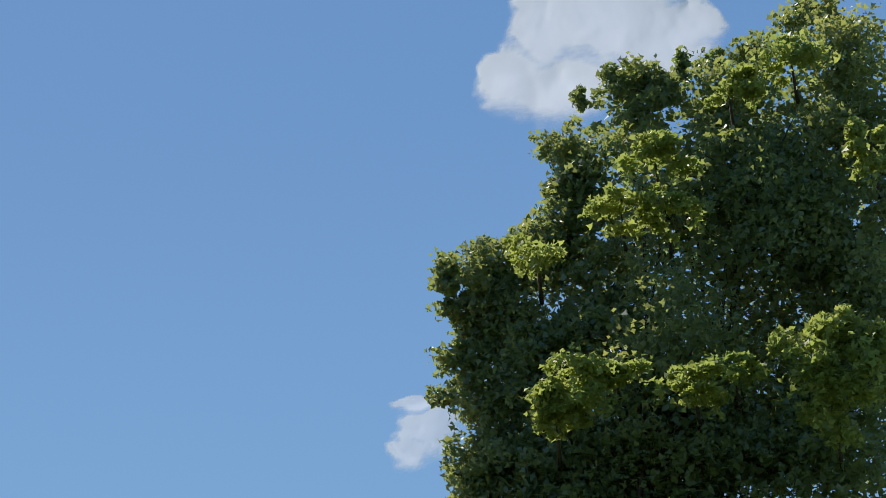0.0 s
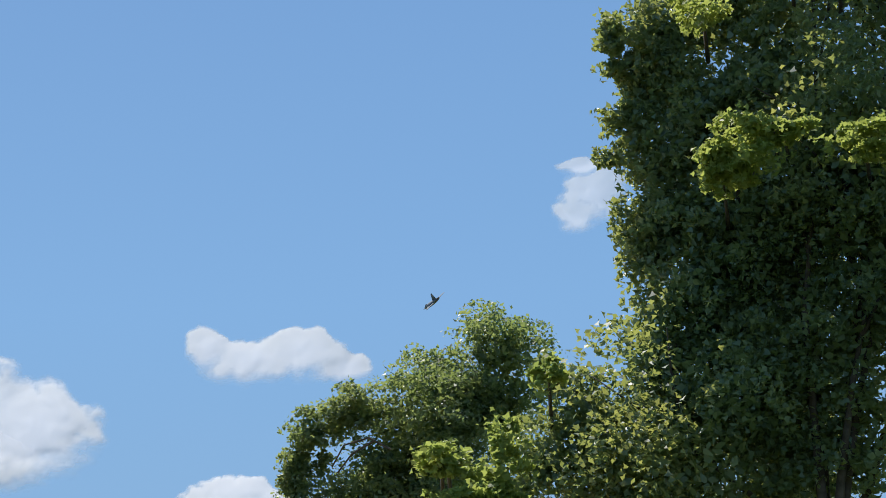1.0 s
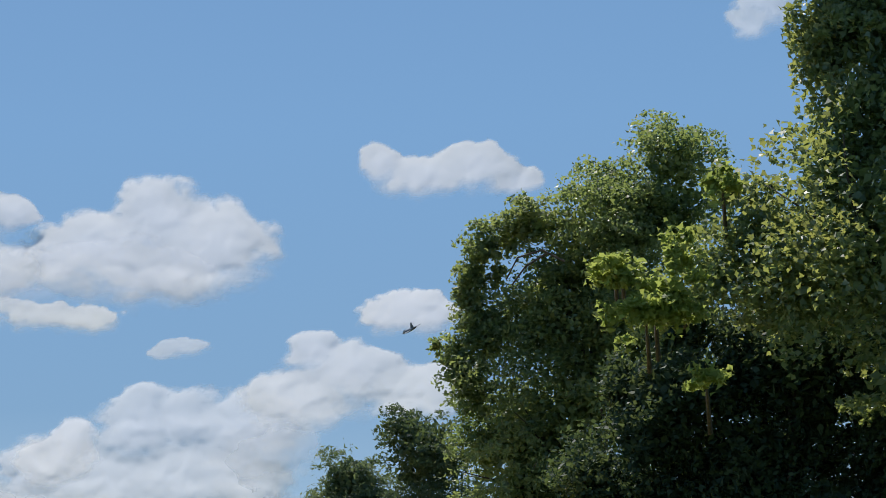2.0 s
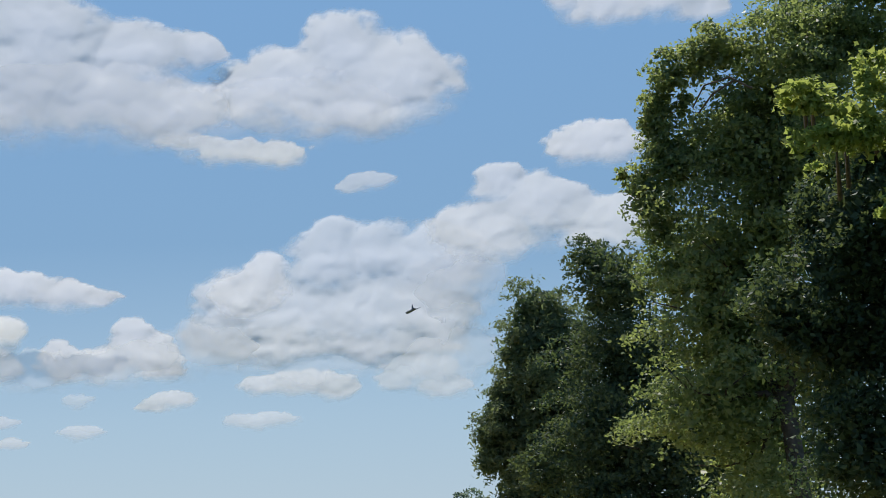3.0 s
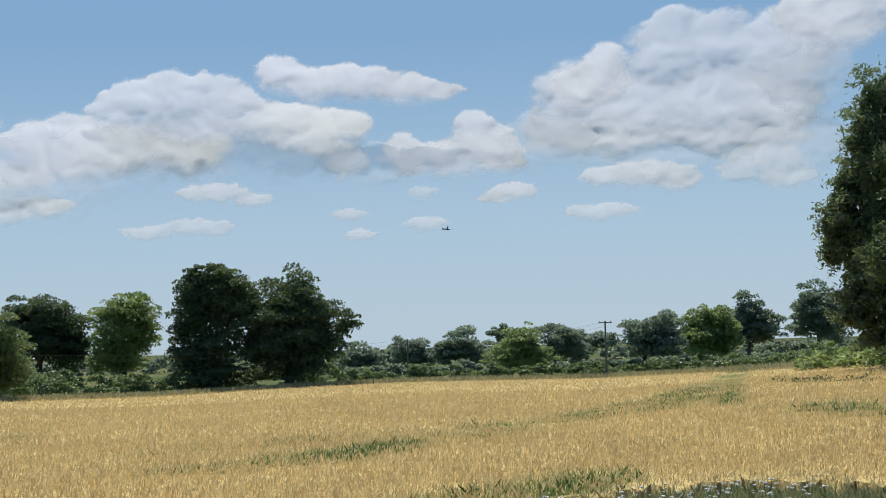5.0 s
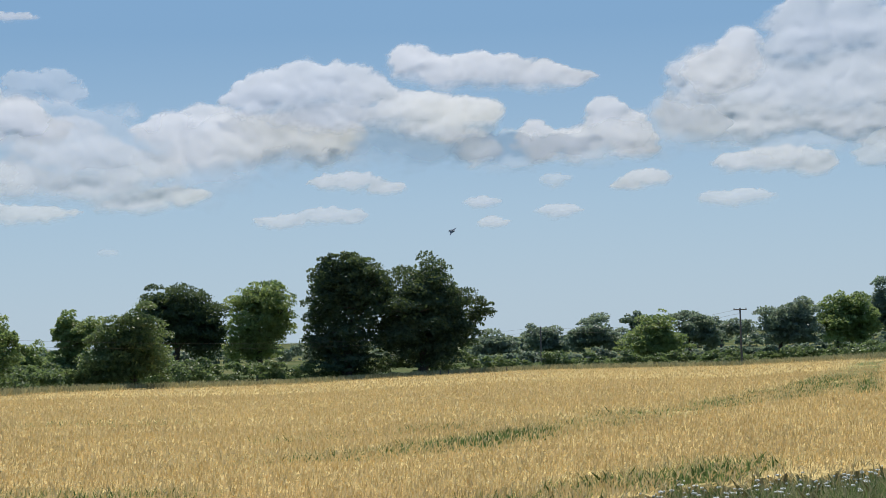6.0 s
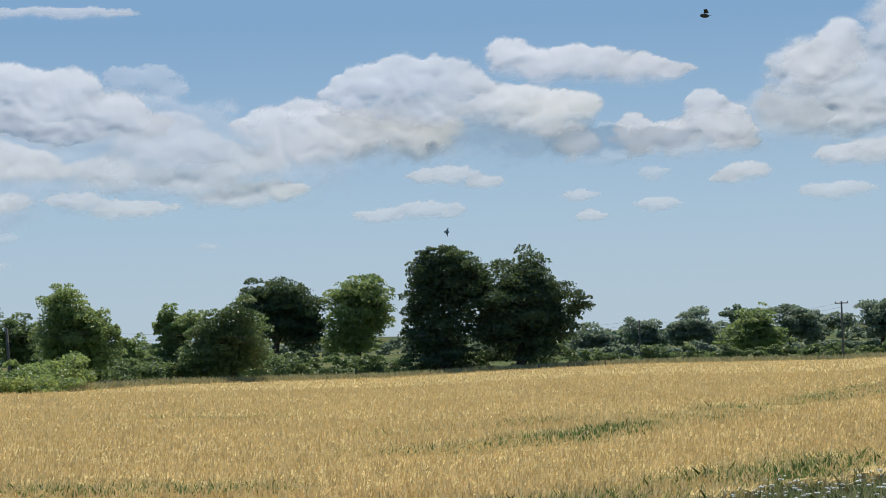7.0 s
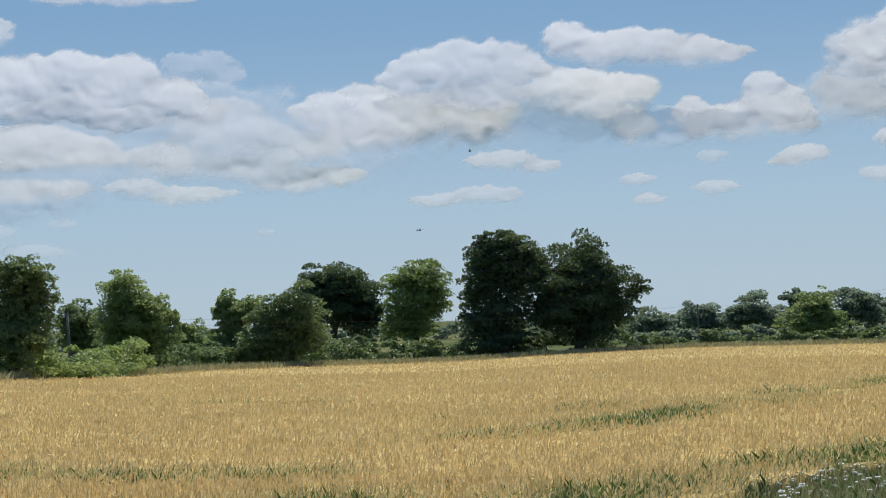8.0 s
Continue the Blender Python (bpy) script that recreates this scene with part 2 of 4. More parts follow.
def tree(name, label, far, lobes, base, seed, leaf, count, size, shape="oval", trunk=0.35, limbs=8, depth=1.0, category="tree",
         shoots=(), sprays=0.0, group="", puffs=16, ragged=0.22, core=0.3, bare=(), girths=(0.2, 0.3), reaches=(0.35, 0.5), filled=False):
    """A tree out of masses of foliage (azimuth, elevation, half widths in degrees) at a distance, with a trunk and limbs that lead into them."""
    rng = np.random.default_rng(seed)
    at = spot(base[0], 0, far)
    at.z = ground_z(at.x, at.y)
    root = new(name)
    root.location = at
    bpy.context.view_layer.update()
    tagged(root, label, category, group)
    centres, radii = [], []
    for az, el, ra, re in lobes:
        rx, rz = far * math.tan(radians(ra)), far * math.tan(radians(re)) / math.cos(radians(el)) ** 2
        push = (rng.random() - 0.5) * 0.8 * rx * depth
        v = spot(az, el, far + push)
        centres.append(v)
        radii.append((rx, rx * depth, rz))
    centres, radii = np.array(centres), np.array(radii)
    if filled:
        near = [(i, j) for i in range(len(centres)) for j in range(i) if np.linalg.norm(centres[i] - centres[j]) < 1.7 * max(radii[i][0], radii[j][0])]
        for i, j in near[:9]:
            centres = np.vstack([centres, (centres[i] + centres[j]) / 2])
            radii = np.vstack([radii, (radii[i] + radii[j]) * 0.46])
    leaves = leaf_cloud(rng, centres, radii, count, size, shape, puffs, ragged, sprays=sprays, girths=girths, reaches=reaches) - np.array(at)
    crown = child("crown", polygons("crown", leaves, leaves.shape[1], leaf), root)
    crown.matrix_parent_inverse = Matrix()
    if core:
        deep = leaf_cloud(rng, centres, radii, int(count * core), size * 1.6, "oval", inner=True) - np.array(at)
        d = child("inner_foliage", polygons("inner_foliage", deep, 4, leaf), root)
        d.matrix_parent_inverse = Matrix()
    # clumps in the sunlit leaf colour, where sun strikes the crown
    if shoots:
        tips_at, tips_r = [], []
        for az, el, ra, re in shoots:
            rx = far * math.tan(radians(ra))
            tips_at.append(spot(az, el, far - 3.8))
            tips_r.append((rx, rx, far * math.tan(radians(re)) / math.cos(radians(el)) ** 2))
        tips = leaf_cloud(rng, np.array(tips_at), np.array(tips_r), int(count * 0.16), size, shape, 9, ragged, sprays=sprays) - np.array(at)
        t = child("sunlit_growth", polygons("sunlit_growth", tips, tips.shape[1], LEAF_SUNLIT), root, "leaf clumps coloured bright yellow-green as if sunlit")
        t.matrix_parent_inverse = Matrix()
        for (az, el, _, _), end in zip(shoots, tips_at):
            verts, faces = [], []
            start = spot(az, el - 1.5, far)
            tube(verts, faces, [start - at, start.lerp(end, 0.5) - at + Vector((0, 0, 0.15)), end - at], [0.045, 0.03, 0.012], 5)
            child("bough", mesh_of("bough", verts, faces, BARK, True), root).matrix_parent_inverse = Matrix()
    verts, faces = [], []
    heart = Vector(centres.mean(axis=0)) - at
    fork = Vector((heart.x * 0.35, heart.y * 0.35, max(heart.z * 0.5, 0.5)))
    tube(verts, faces, [(0, 0, -0.3), (0.02, 0, 0.25), fork * 0.5 + Vector((0.1, 0.05, 0)), fork], [trunk * 1.45, trunk * 1.1, trunk * 0.9, trunk * 0.75], 9)
    body = child("trunk", mesh_of("trunk", verts, faces, BARK, True), root)
    body.matrix_parent_inverse = Matrix()
    order = np.argsort(-radii[:, 0])[:limbs]
    for i in order:
        verts, faces = [], []
        end = Vector(centres[i]) - at
        mid = fork.lerp(end, 0.5) + Vector((rng.normal() * 0.1, rng.normal() * 0.1, 0.12)) * (end - fork).length * 0.5
        tube(verts, faces, [fork * 0.92, fork.lerp(mid, 0.5), mid, mid.lerp(end, 0.6), end], [trunk * 0.42, trunk * 0.3, trunk * 0.2, trunk * 0.12, trunk * 0.05], 6)
        for k in range(4):
            d = Vector(rng.normal(size=3)).normalized()
            tip = end + Vector((d.x * radii[i][0], d.y * radii[i][1], abs(d.z) * radii[i][2])) * 0.8
            tube(verts, faces, [mid.lerp(end, 0.3 + 0.2 * k), end.lerp(tip, 0.45) + Vector((0, 0, 0.08 * trunk)), tip], [trunk * 0.16, trunk * 0.1, trunk * 0.03], 5)
        limb = child("limb", mesh_of("limb", verts, faces, BARK, True), root)
        limb.matrix_parent_inverse = Matrix()
    for path in bare:
        verts, faces = [], []
        line = [spot(a, e, far - 2.5) - at for a, e in path]
        tube(verts, faces, line, [0.04 * (1 - 0.6 * i / len(line)) for i in range(len(line))], 6)
        limb = child("bare_branch", mesh_of("bare_branch", verts, faces, BARK, True), root, "bare dark arching branch")
        limb.matrix_parent_inverse = Matrix()
    return root


# ---- the land ----
EDGE_AZ = [-60, -21.9, -17.8, -15.3, -8.8, -5.1, -1.1, 4.5, 8.75, 11.5, 14, 17, 60]
EDGE_EL = [-1.3, -1.34, -1.33, -1.25, -1.25, -1.13, -1.03, -1.07, -0.96, -0.86, -0.85, -1.0, -1.1]
EDGE_FAR = [120, 140, 180, 210, 260, 270, 280, 280, 230, 190, 160, 140, 90]
CROP_HIGH, NEAR, NEAR_DROP = 0.65, 24.0, -2.24


def edge_far(az):
    return float(np.interp(az, EDGE_AZ, EDGE_FAR))


def land(az, far):
    """Height of the bare ground under a place, relative to the eye."""
    limit = edge_far(az)
    brim = limit * math.tan(radians(float(np.interp(az, EDGE_AZ, EDGE_EL))))
    if far <= limit:
        top = NEAR_DROP + (brim - NEAR_DROP) * (far - NEAR) / (limit - NEAR)
    elif far < 900:
        top = brim + (-8.0 - brim) * ((far - limit) / (900 - limit)) ** 0.9
    else:
        top = -8.0 + 4.0 * (far - 900) / 3900
    low = top - CROP_HIGH
    bank = min(max((far - 3.0) / 12.0, 0.0), 1.0)
    bank = bank * bank * (3 - 2 * bank)
    return -EYE + (low + EYE) * bank


def ground_z(x, y):
    return EYE + land(math.degrees(math.atan2(x, y)), math.hypot(x, y))


def build_ground():
    rings = [0.5, 3, 5, 8, 11, 15, 19, 24, 30, 40, 55, 75, 100, 130, 160, 190, 220, 250, 280, 310, 350, 400, 500, 650, 900, 1300, 2000, 3000, 4800]
    turns = [i * 3 for i in range(-60, 60)]
    verts = [spot(a, 0, r) for r in rings for a in turns]
    for v in verts:
        a = math.degrees(math.atan2(v.x, v.y))
        v.z = EYE + land(max(min(a, 60), -60), v.xy.length)
    n = len(turns)
    faces = [(i * n + k, i * n + (k + 1) % n, (i + 1) * n + (k + 1) % n, (i + 1) * n + k) for i in range(len(rings) - 1) for k in range(n)]
    verts.append(Vector((0, 0, 0)))
    faces += [(len(verts) - 1, (k + 1) % n, k) for k in range(n)]
    ob = new("ground", mesh_of("ground", verts, faces, MEADOW, True))
    tagged(ob, "dry summer meadow and farmland reaching to the horizon", "ground", kind="structure")


build_ground()

# green weedy tramlines through the wheat: azimuth and distance along them, and half width in metres
TRENCH = ([(9, 134), (10.5, 133), (12, 131), (14, 128), (16.5, 120)], 1.0)
TRACKS = [([(8.9, 228), (8.6, 150), (8.5, 127), (8.3, 83)], 0.9),
          ([(8.6, 230), (7.7, 124), (6.8, 88), (4.4, 77), (1.8, 64.4), (-0.5, 55.3), (-2.7, 49.7), (-5.0, 43.6), (-8.5, 43.5)], 1.7),
          ([(1.5, 70), (-2.0, 62), (-6.0, 57), (-9.0, 54)], 0.9),
          ([(3.5, 79), (6.5, 108), (7.5, 150)], 0.8),
          ([(-24, 36), (-21.5, 34.5), (-18.7, 32.6), (-15.0, 32.0), (-12.5, 31)], 1.2),
          ([(-14, 26.6), (-7.8, 26.0), (-3.6, 26.4), (-0.2, 28.4), (2.3, 32), (4.2, 36)], 1.3),
          ([(-17, 80), (-14, 76), (-11, 77)], 1.2),
          # no tramline: greens and lowers the crop where the trees' shade lies
          ([(10.5, 74), (12.5, 65), (14, 60), (17, 57)], 2.2)]


def crop_start(az):
    """Distance at which the wheat begins behind the rough verge."""
    return 25.0 + 0.7 * np.sin(az * 0.9) + 0.5 * np.sin(az * 2.3 + 1) + np.clip((az + 1) * 1.2, 0, 7.5) + 0.5 * np.sin(az * 5.3) + 0.35 * np.sin(az * 11.7)


def weed_at(x, y, lines=None):
    """How weedy the crop is at a place, 0 to 1 (arrays)."""
    best = np.zeros_like(x)
    for path, half in lines or TRACKS:
        pts = [(r * math.sin(radians(a)), r * math.cos(radians(a))) for a, r in path]
        for (ax, ay), (bx, by) in zip(pts[:-1], pts[1:]):
            t = np.clip(((x - ax) * (bx - ax) + (y - ay) * (by - ay)) / ((bx - ax) ** 2 + (by - ay) ** 2), 0, 1)
            d = np.hypot(x - ax - t * (bx - ax), y - ay - t * (by - ay))
            best = np.maximum(best, np.clip(1.25 - d / half, 0, 1))
    ripple = 0.5 + 0.5 * np.sin(x * 0.9 + 2.0 * np.sin(y * 0.31)) * np.sin(y * 0.37 + 1.3 * np.sin(x * 0.53))
    return best if lines else best * np.clip(0.05 + 1.2 * ripple, 0, 1)


def land_array(az, far):
    limit = np.interp(az, EDGE_AZ, EDGE_FAR)
    brim = limit * np.tan(np.radians(np.interp(az, EDGE_AZ, EDGE_EL)))
    return EYE + NEAR_DROP + (brim - NEAR_DROP) * (far - NEAR) / (limit - NEAR) - CROP_HIGH


def build_crop():
    """The wheat: a dense stand whose top is a rough sheet, with single ears over it where one can tell them apart."""
    azs = np.arange(-34, 23.01, 0.25)
    k = np.linspace(0, 1, 150) ** 1.8
    verts, weeds = [], []
    for a in azs:
        limit = edge_far(a)
        start = float(crop_start(a))
        far = start + (limit - start) * k
        x, y = far * math.sin(radians(a)), far * math.cos(radians(a))
        z = land_array(np.full_like(far, a), far) + CROP_HIGH - 0.14
        w = weed_at(x, y)
        z -= 0.45 * weed_at(x, y, [TRENCH])
        for i in range(len(k)):
            q = noise.fractal(Vector((x[i] * 0.5, y[i] * 0.5, 3.0)), 0.9, 2.0, 3)
            drop = CROP_HIGH - 0.16 if i in (0, len(k) - 1) else 0.0
            verts.append((x[i], y[i], z[i] + 0.07 * q - 0.12 * w[i] - drop))
        weeds.append(w)
    n = len(k)
    faces = [(i * n + j, i * n + j + 1, (i + 1) * n + j + 1, (i + 1) * n + j) for i in range(len(azs) - 1) for j in range(n - 1)]
    me = mesh_of("wheat_stand", verts, faces, CROP, True)
    me.attributes.new("weed", "FLOAT", "POINT").data.foreach_set("value", np.concatenate(weeds).astype(np.float32))
    root = new("wheat_field", me)
    tagged(root, "ripe golden wheat field crossed by green weedy tramlines", "wheat field", kind="stuff")
    rng = np.random.default_rng(5)
    for lo, hi, dens, grow in ((23, 30, 170, 1.0), (30, 42, 75, 1.1), (42, 62, 42, 1.35), (62, 95, 19, 1.75), (95, 150, 8, 2.3), (150, 270, 1.6, 3.0)):
        a0, a1 = -23.5, 20.0
        count = int(0.5 * radians(a1 - a0) * (hi * hi - lo * lo) * dens)
        az = a0 + (a1 - a0) * rng.random(count)
        far = np.sqrt(lo * lo + (hi * hi - lo * lo) * rng.random(count))
        x, y = far * np.sin(np.radians(az)), far * np.cos(np.radians(az))
        keep = (far > crop_start(az) + 1.1 * rng.normal(size=count)) & (far < np.interp(az, EDGE_AZ, EDGE_FAR) - 1)
        keep &= (rng.random(count) > weed_at(x, y) * 0.85) & (weed_at(x, y, [TRENCH]) < 0.2)
        x, y, az, far = x[keep], y[keep], az[keep], far[keep]
        plants("wheat_ears", root, rng, x, y, land_array(az, far), grow, EAR)
    for lo, hi, dens, grow in ((24, 34, 420, 1.0), (34, 60, 180, 1.3), (60, 130, 40, 2.0)):
        a0, a1 = -23.5, 20.0
        count = int(0.5 * radians(a1 - a0) * (hi * hi - lo * lo) * dens)
        az = a0 + (a1 - a0) * rng.random(count)
        far = np.sqrt(lo * lo + (hi * hi - lo * lo) * rng.random(count))
        x, y = far * np.sin(np.radians(az)), far * np.cos(np.radians(az))
        keep = (far < np.interp(az, EDGE_AZ, EDGE_FAR) - 1) & (rng.random(count) < weed_at(x, y))
        keep &= far > crop_start(az) - 1
        blades("green_weeds", root, rng, x[keep], y[keep], land_array(az[keep], far[keep]), 0.58, 0.022 * grow, WEED)


def plants(name, parent, rng, x, y, z, grow, mat):
    """Wheat stalks with nodding ears: each a bent stalk and a four-sided ear."""
    n = len(x)
    lean = rng.normal(size=(n, 2)) * 0.24 + np.array((0.1, -0.05))
    high = CROP_HIGH * (0.84 + 0.28 * rng.random(n))
    p0 = np.stack([x, y, z + high * 0.35], -1)
    p1 = np.stack([x + lean[:, 0] * 0.2, y + lean[:, 1] * 0.2, z + high * 0.86], -1)
    nod = rng.random(n)
    d = np.stack([lean[:, 0] * 2.0 * nod, lean[:, 1] * 2.0 * nod, 0.95 - nod * 0.6], -1)
    d /= np.linalg.norm(d, axis=1)[:, None]
    size = 0.12 * (0.75 + 0.5 * rng.random(n)) * math.sqrt(grow)
    side = np.cross(d, rng.normal(size=(n, 3)))
    side /= np.linalg.norm(side, axis=1)[:, None]
    other = np.cross(d, side)
    w = 0.011 * grow
    tip = p1 + d * size[:, None]
    belly = p1 + d * (size * 0.4)[:, None]
    a, b, c, e = belly + side * w, belly + other * w, belly - side * w, belly - other * w
    verts = np.stack([p0 + side * 0.003 * grow, p0 - side * 0.003 * grow, p1, a, b, c, e, tip], 1)
    faces = np.array([(0, 1, 2), (2, 3, 7), (2, 7, 5), (2, 4, 7), (2, 7, 6)])
    if grow > 1.05:
        faces = np.array([(2, 3, 7), (2, 7, 5), (2, 4, 7), (2, 7, 6)])
    every = (faces[None] + 8 * np.arange(n)[:, None, None]).reshape(-1, 3)
    me = bpy.data.meshes.new(name)
    me.vertices.add(n * 8)
    me.vertices.foreach_set("co", verts.astype(np.float32).ravel())
    me.loops.add(every.size)
    me.loops.foreach_set("vertex_index", every.astype(np.int32).ravel())
    me.polygons.add(len(every))
    me.polygons.foreach_set("loop_start", np.arange(len(every), dtype=np.int32) * 3)
    me.materials.append(mat)
    me.update(calc_edges=True)
    tagged(child(name, me, parent), kind="stuff")


def blades(name, parent, rng, x, y, z, high, wide, mat):
    """Grass blades and weed stems: narrow bent leaves."""
    n = len(x)
    h = high * (0.5 + 0.75 * rng.random(n))
    turn = rng.random(n) * 6.283
    s = np.stack([np.cos(turn), np.sin(turn), 0 * turn], -1) * wide * (0.6 + 0.8 * rng.random(n))[:, None]
    bend = rng.normal(size=(n, 2)) * 0.3
    p = np.stack([x, y, z], -1)
    m = p + np.stack([bend[:, 0] * h * 0.3, bend[:, 1] * h * 0.3, h * 0.6], -1)
    t = p + np.stack([bend[:, 0] * h, bend[:, 1] * h, h], -1)
    me = polygons(name, np.stack([p - s * 0.4, p + s * 0.4, m + s * 0.5, t, m - s * 0.5], 1), 5, mat)
    if parent:
        return tagged(child(name, me, parent), kind="stuff")
    return new(name, me)


build_crop()


def build_verges():
    """Rough grass: green between the eye and the wheat, pale and dry along the far edge of the field."""
    rng = np.random.default_rng(8)
    count = 75000
    az = -24 + 42 * rng.random(count)
    far = np.sqrt(20.0 ** 2 + (36.0 ** 2 - 20.0 ** 2) * rng.random(count))
    clump = np.sin(az * 2.1 + far) * np.sin(az * 0.7 - far * 1.3) + 0.5 * rng.normal(size=count)
    keep = far < crop_start(az) + 1.6 * clump
    az, far = az[keep], far[keep]
    x, y = far * np.sin(np.radians(az)), far * np.cos(np.radians(az))
    tagged(blades("verge_grass", None, rng, x, y, land_array(az, far), 0.46, 0.016, WEED), "rank green grass and weeds along the near edge of the wheat", "grass", kind="stuff")
    pick = rng.random(len(x)) < 0.7
    tagged(blades("dry_grass", None, rng, x[pick] + 0.2, y[pick], land_array(az[pick], far[pick]), 0.56, 0.009, DRYGRASS), "dry straw-coloured grass stems in the green verge", "grass", kind="stuff")
    count = 30000
    az = -26 + 43 * rng.random(count)
    far = np.interp(az, EDGE_AZ, EDGE_FAR) + 7 * rng.random(count)
    x, y = far * np.sin(np.radians(az)), far * np.cos(np.radians(az))
    z = np.array([ground_z(a, b) for a, b in zip(x, y)])
    tagged(blades("field_edge_grass", None, rng, x, y, z, 1.1, 0.12, DRYGRASS), "pale dry grass strip along the far edge of the field", "grass", kind="stuff")


def white_flower(rng, x, y, z, size):
    """An umbel on a thin green stem."""
    root = new("white_flower")
    root.location = (x, y, z)
    high = 0.38 + 0.22 * rng.random()
    tip = Vector((rng.normal() * 0.06, rng.normal() * 0.06, high))
    v, f = [], []
    tube(v, f, [(0, 0, 0), tip * 0.5, tip], [0.006, 0.005, 0.004], 4)
    stem = child("stem", mesh_of("stem", v, f, WEED), root)
    v, f = [tip + Vector((0, 0, 0.012))], []
    for k in range(9):
        a = k * 0.698
        v.append(tip + Vector((math.cos(a), math.sin(a), 0.25 * math.sin(3 * a))) * size * (0.8 + 0.4 * rng.random()))
    f = [(0, 1 + k, 1 + (k + 1) % 9) for k in range(9)]
    v.append(tip - Vector((0, 0, 0.025)))
    f += [(10, 1 + (k + 1) % 9, 1 + k) for k in range(9)]
    head = child("flower_head", mesh_of("flower_head", v, f, PETAL), root, "small white flower head")
    for o in (stem, head):
        o.matrix_parent_inverse = Matrix()
    return tagged(root, "white umbel flower on a thin stem in the verge", "flower", "white verge flowers")


build_verges()
rng = np.random.default_rng(9)
for i in range(290):
    a = 1.0 + 10 * rng.random() ** 1.4 if i < 255 else -20 + 21 * rng.random()
    r = float(crop_start(a)) - 4.5 * rng.random() + 0.4
    p = spot(a, 0, r)
    white_flower(rng, p.x, p.y, ground_z(p.x, p.y), 0.018 + 0.034 * rng.random() ** 2)

# ---- the trees of the row beside the field ----
MAPLE_TOP = [(41.6, 29.22, 2.55, 2.21), (37.96, 29.11, 2.55, 1.53), (34.88, 29.17, 1.79, 1.53), (32.62, 28.22, 1.02, 1.02), (35.45, 26.55, 3.4, 1.87), (31.14, 25.29, 1.87, 1.19), (29.22, 24.94, 1.19, 0.94), (28, 25.03, 0.71, 0.65), (28.92, 23.77, 1.28, 1.02), (32.81, 23.6, 2.89, 2.04), (39.73, 25.29, 2.89, 3.06), (28.42, 22.27, 0.77, 0.77), (28.88, 21.22, 1.36, 1.45), (30.74, 21.58, 1.87, 1.7), (34.56, 20.2, 3.4, 2.04), (39.33, 19.95, 2.89, 2.55), (28.5, 18.89, 1.19, 1.19), (31.18, 18.84, 2.04, 1.53)]
MAPLE_SUNLIT = [(39.84, 20.89, 1.36, 1.53), (35.56, 20.93, 1.36, 0.68), (31.99, 21.3, 1.28, 0.85), (33.14, 21.78, 0.85, 0.43), (31.06, 20.28, 0.6, 0.6), (39.29, 21.8, 1.02, 0.68), (40.93, 21.06, 1.02, 1.53), (36.89, 21.36, 0.77, 0.51), (35.38, 26.05, 1.02, 0.51), (33.91, 26.38, 1.02, 0.51), (35.25, 27.76, 1.19, 0.68), (38.01, 29.44, 1.02, 0.6), (40.25, 30.12, 1.02, 0.68), (30.97, 25.48, 1.02, 0.43), (42.32, 27.24, 0.68, 1.02), (39.73, 19.23, 0.51, 0.43), (31.47, 20.98, 1.02, 0.85), (32.81, 21.68, 0.77, 0.51), (21.61, 12.87, 0.85, 0.48), (22.74, 11.54, 1.02, 0.68), (25.07, 14.95, 0.6, 0.6), (24.13, 9.27, 0.68, 0.43), (21.83, 12.83, 0.94, 0.58), (23.63, 12.42, 0.85, 1.36), (22.46, 11.19, 1.19, 0.77)]
MAPLE_HEART = [(35.66, 19.07, 2.04, 1.7), (33.51, 18.96, 1.87, 1.53), (38.08, 18.78, 2.04, 1.7), (36.32, 20, 1.87, 1.36), (29.25, 23.23, 1.19, 1.36), (30.17, 21.29, 1.87, 2.04), (29.29, 19.67, 1.36, 1.36), (29.91, 24.37, 1.02, 0.85), (32.32, 19.41, 2.21, 1.87), (32.79, 23.43, 1.87, 1.53), (30.85, 22.59, 1.53, 1.53), (32.85, 27.01, 1.36, 1.36), (32.17, 26.05, 1.28, 1.02), (39.81, 17.72, 2.89, 2.04), (35.5, 17.91, 3.06, 1.7), (41.47, 23, 2.04, 3.4), (42.54, 26.53, 2.04, 3.4), (37.37, 24.44, 3.91, 3.91)]
MAPLE_SHADE = [(34.23, 21.75, 3.91, 3.06), (39.44, 20.61, 3.4, 3.74), (38.66, 26.63, 3.06, 2.72), (28.87, 12.97, 3.91, 4.08), (30.35, 15.87, 2.72, 3.4), (32.45, 13.32, 2.55, 3.4), (30.21, 17.9, 2.04, 2.04), (32.84, 16.78, 2.04, 2.72), (36.53, 15.82, 2.55, 2.55), (34.21, 15.08, 2.21, 2.04), (37.64, 14.2, 2.04, 2.55), (31.61, 14.99, 2.04, 1.53), (26.08, 12.34, 1.36, 1.19), (26.67, 11.29, 1.36, 1.19), (31.72, 9.74, 1.87, 2.21), (30.13, 8.71, 2.04, 1.36), (34.36, 12.04, 1.53, 2.04)]
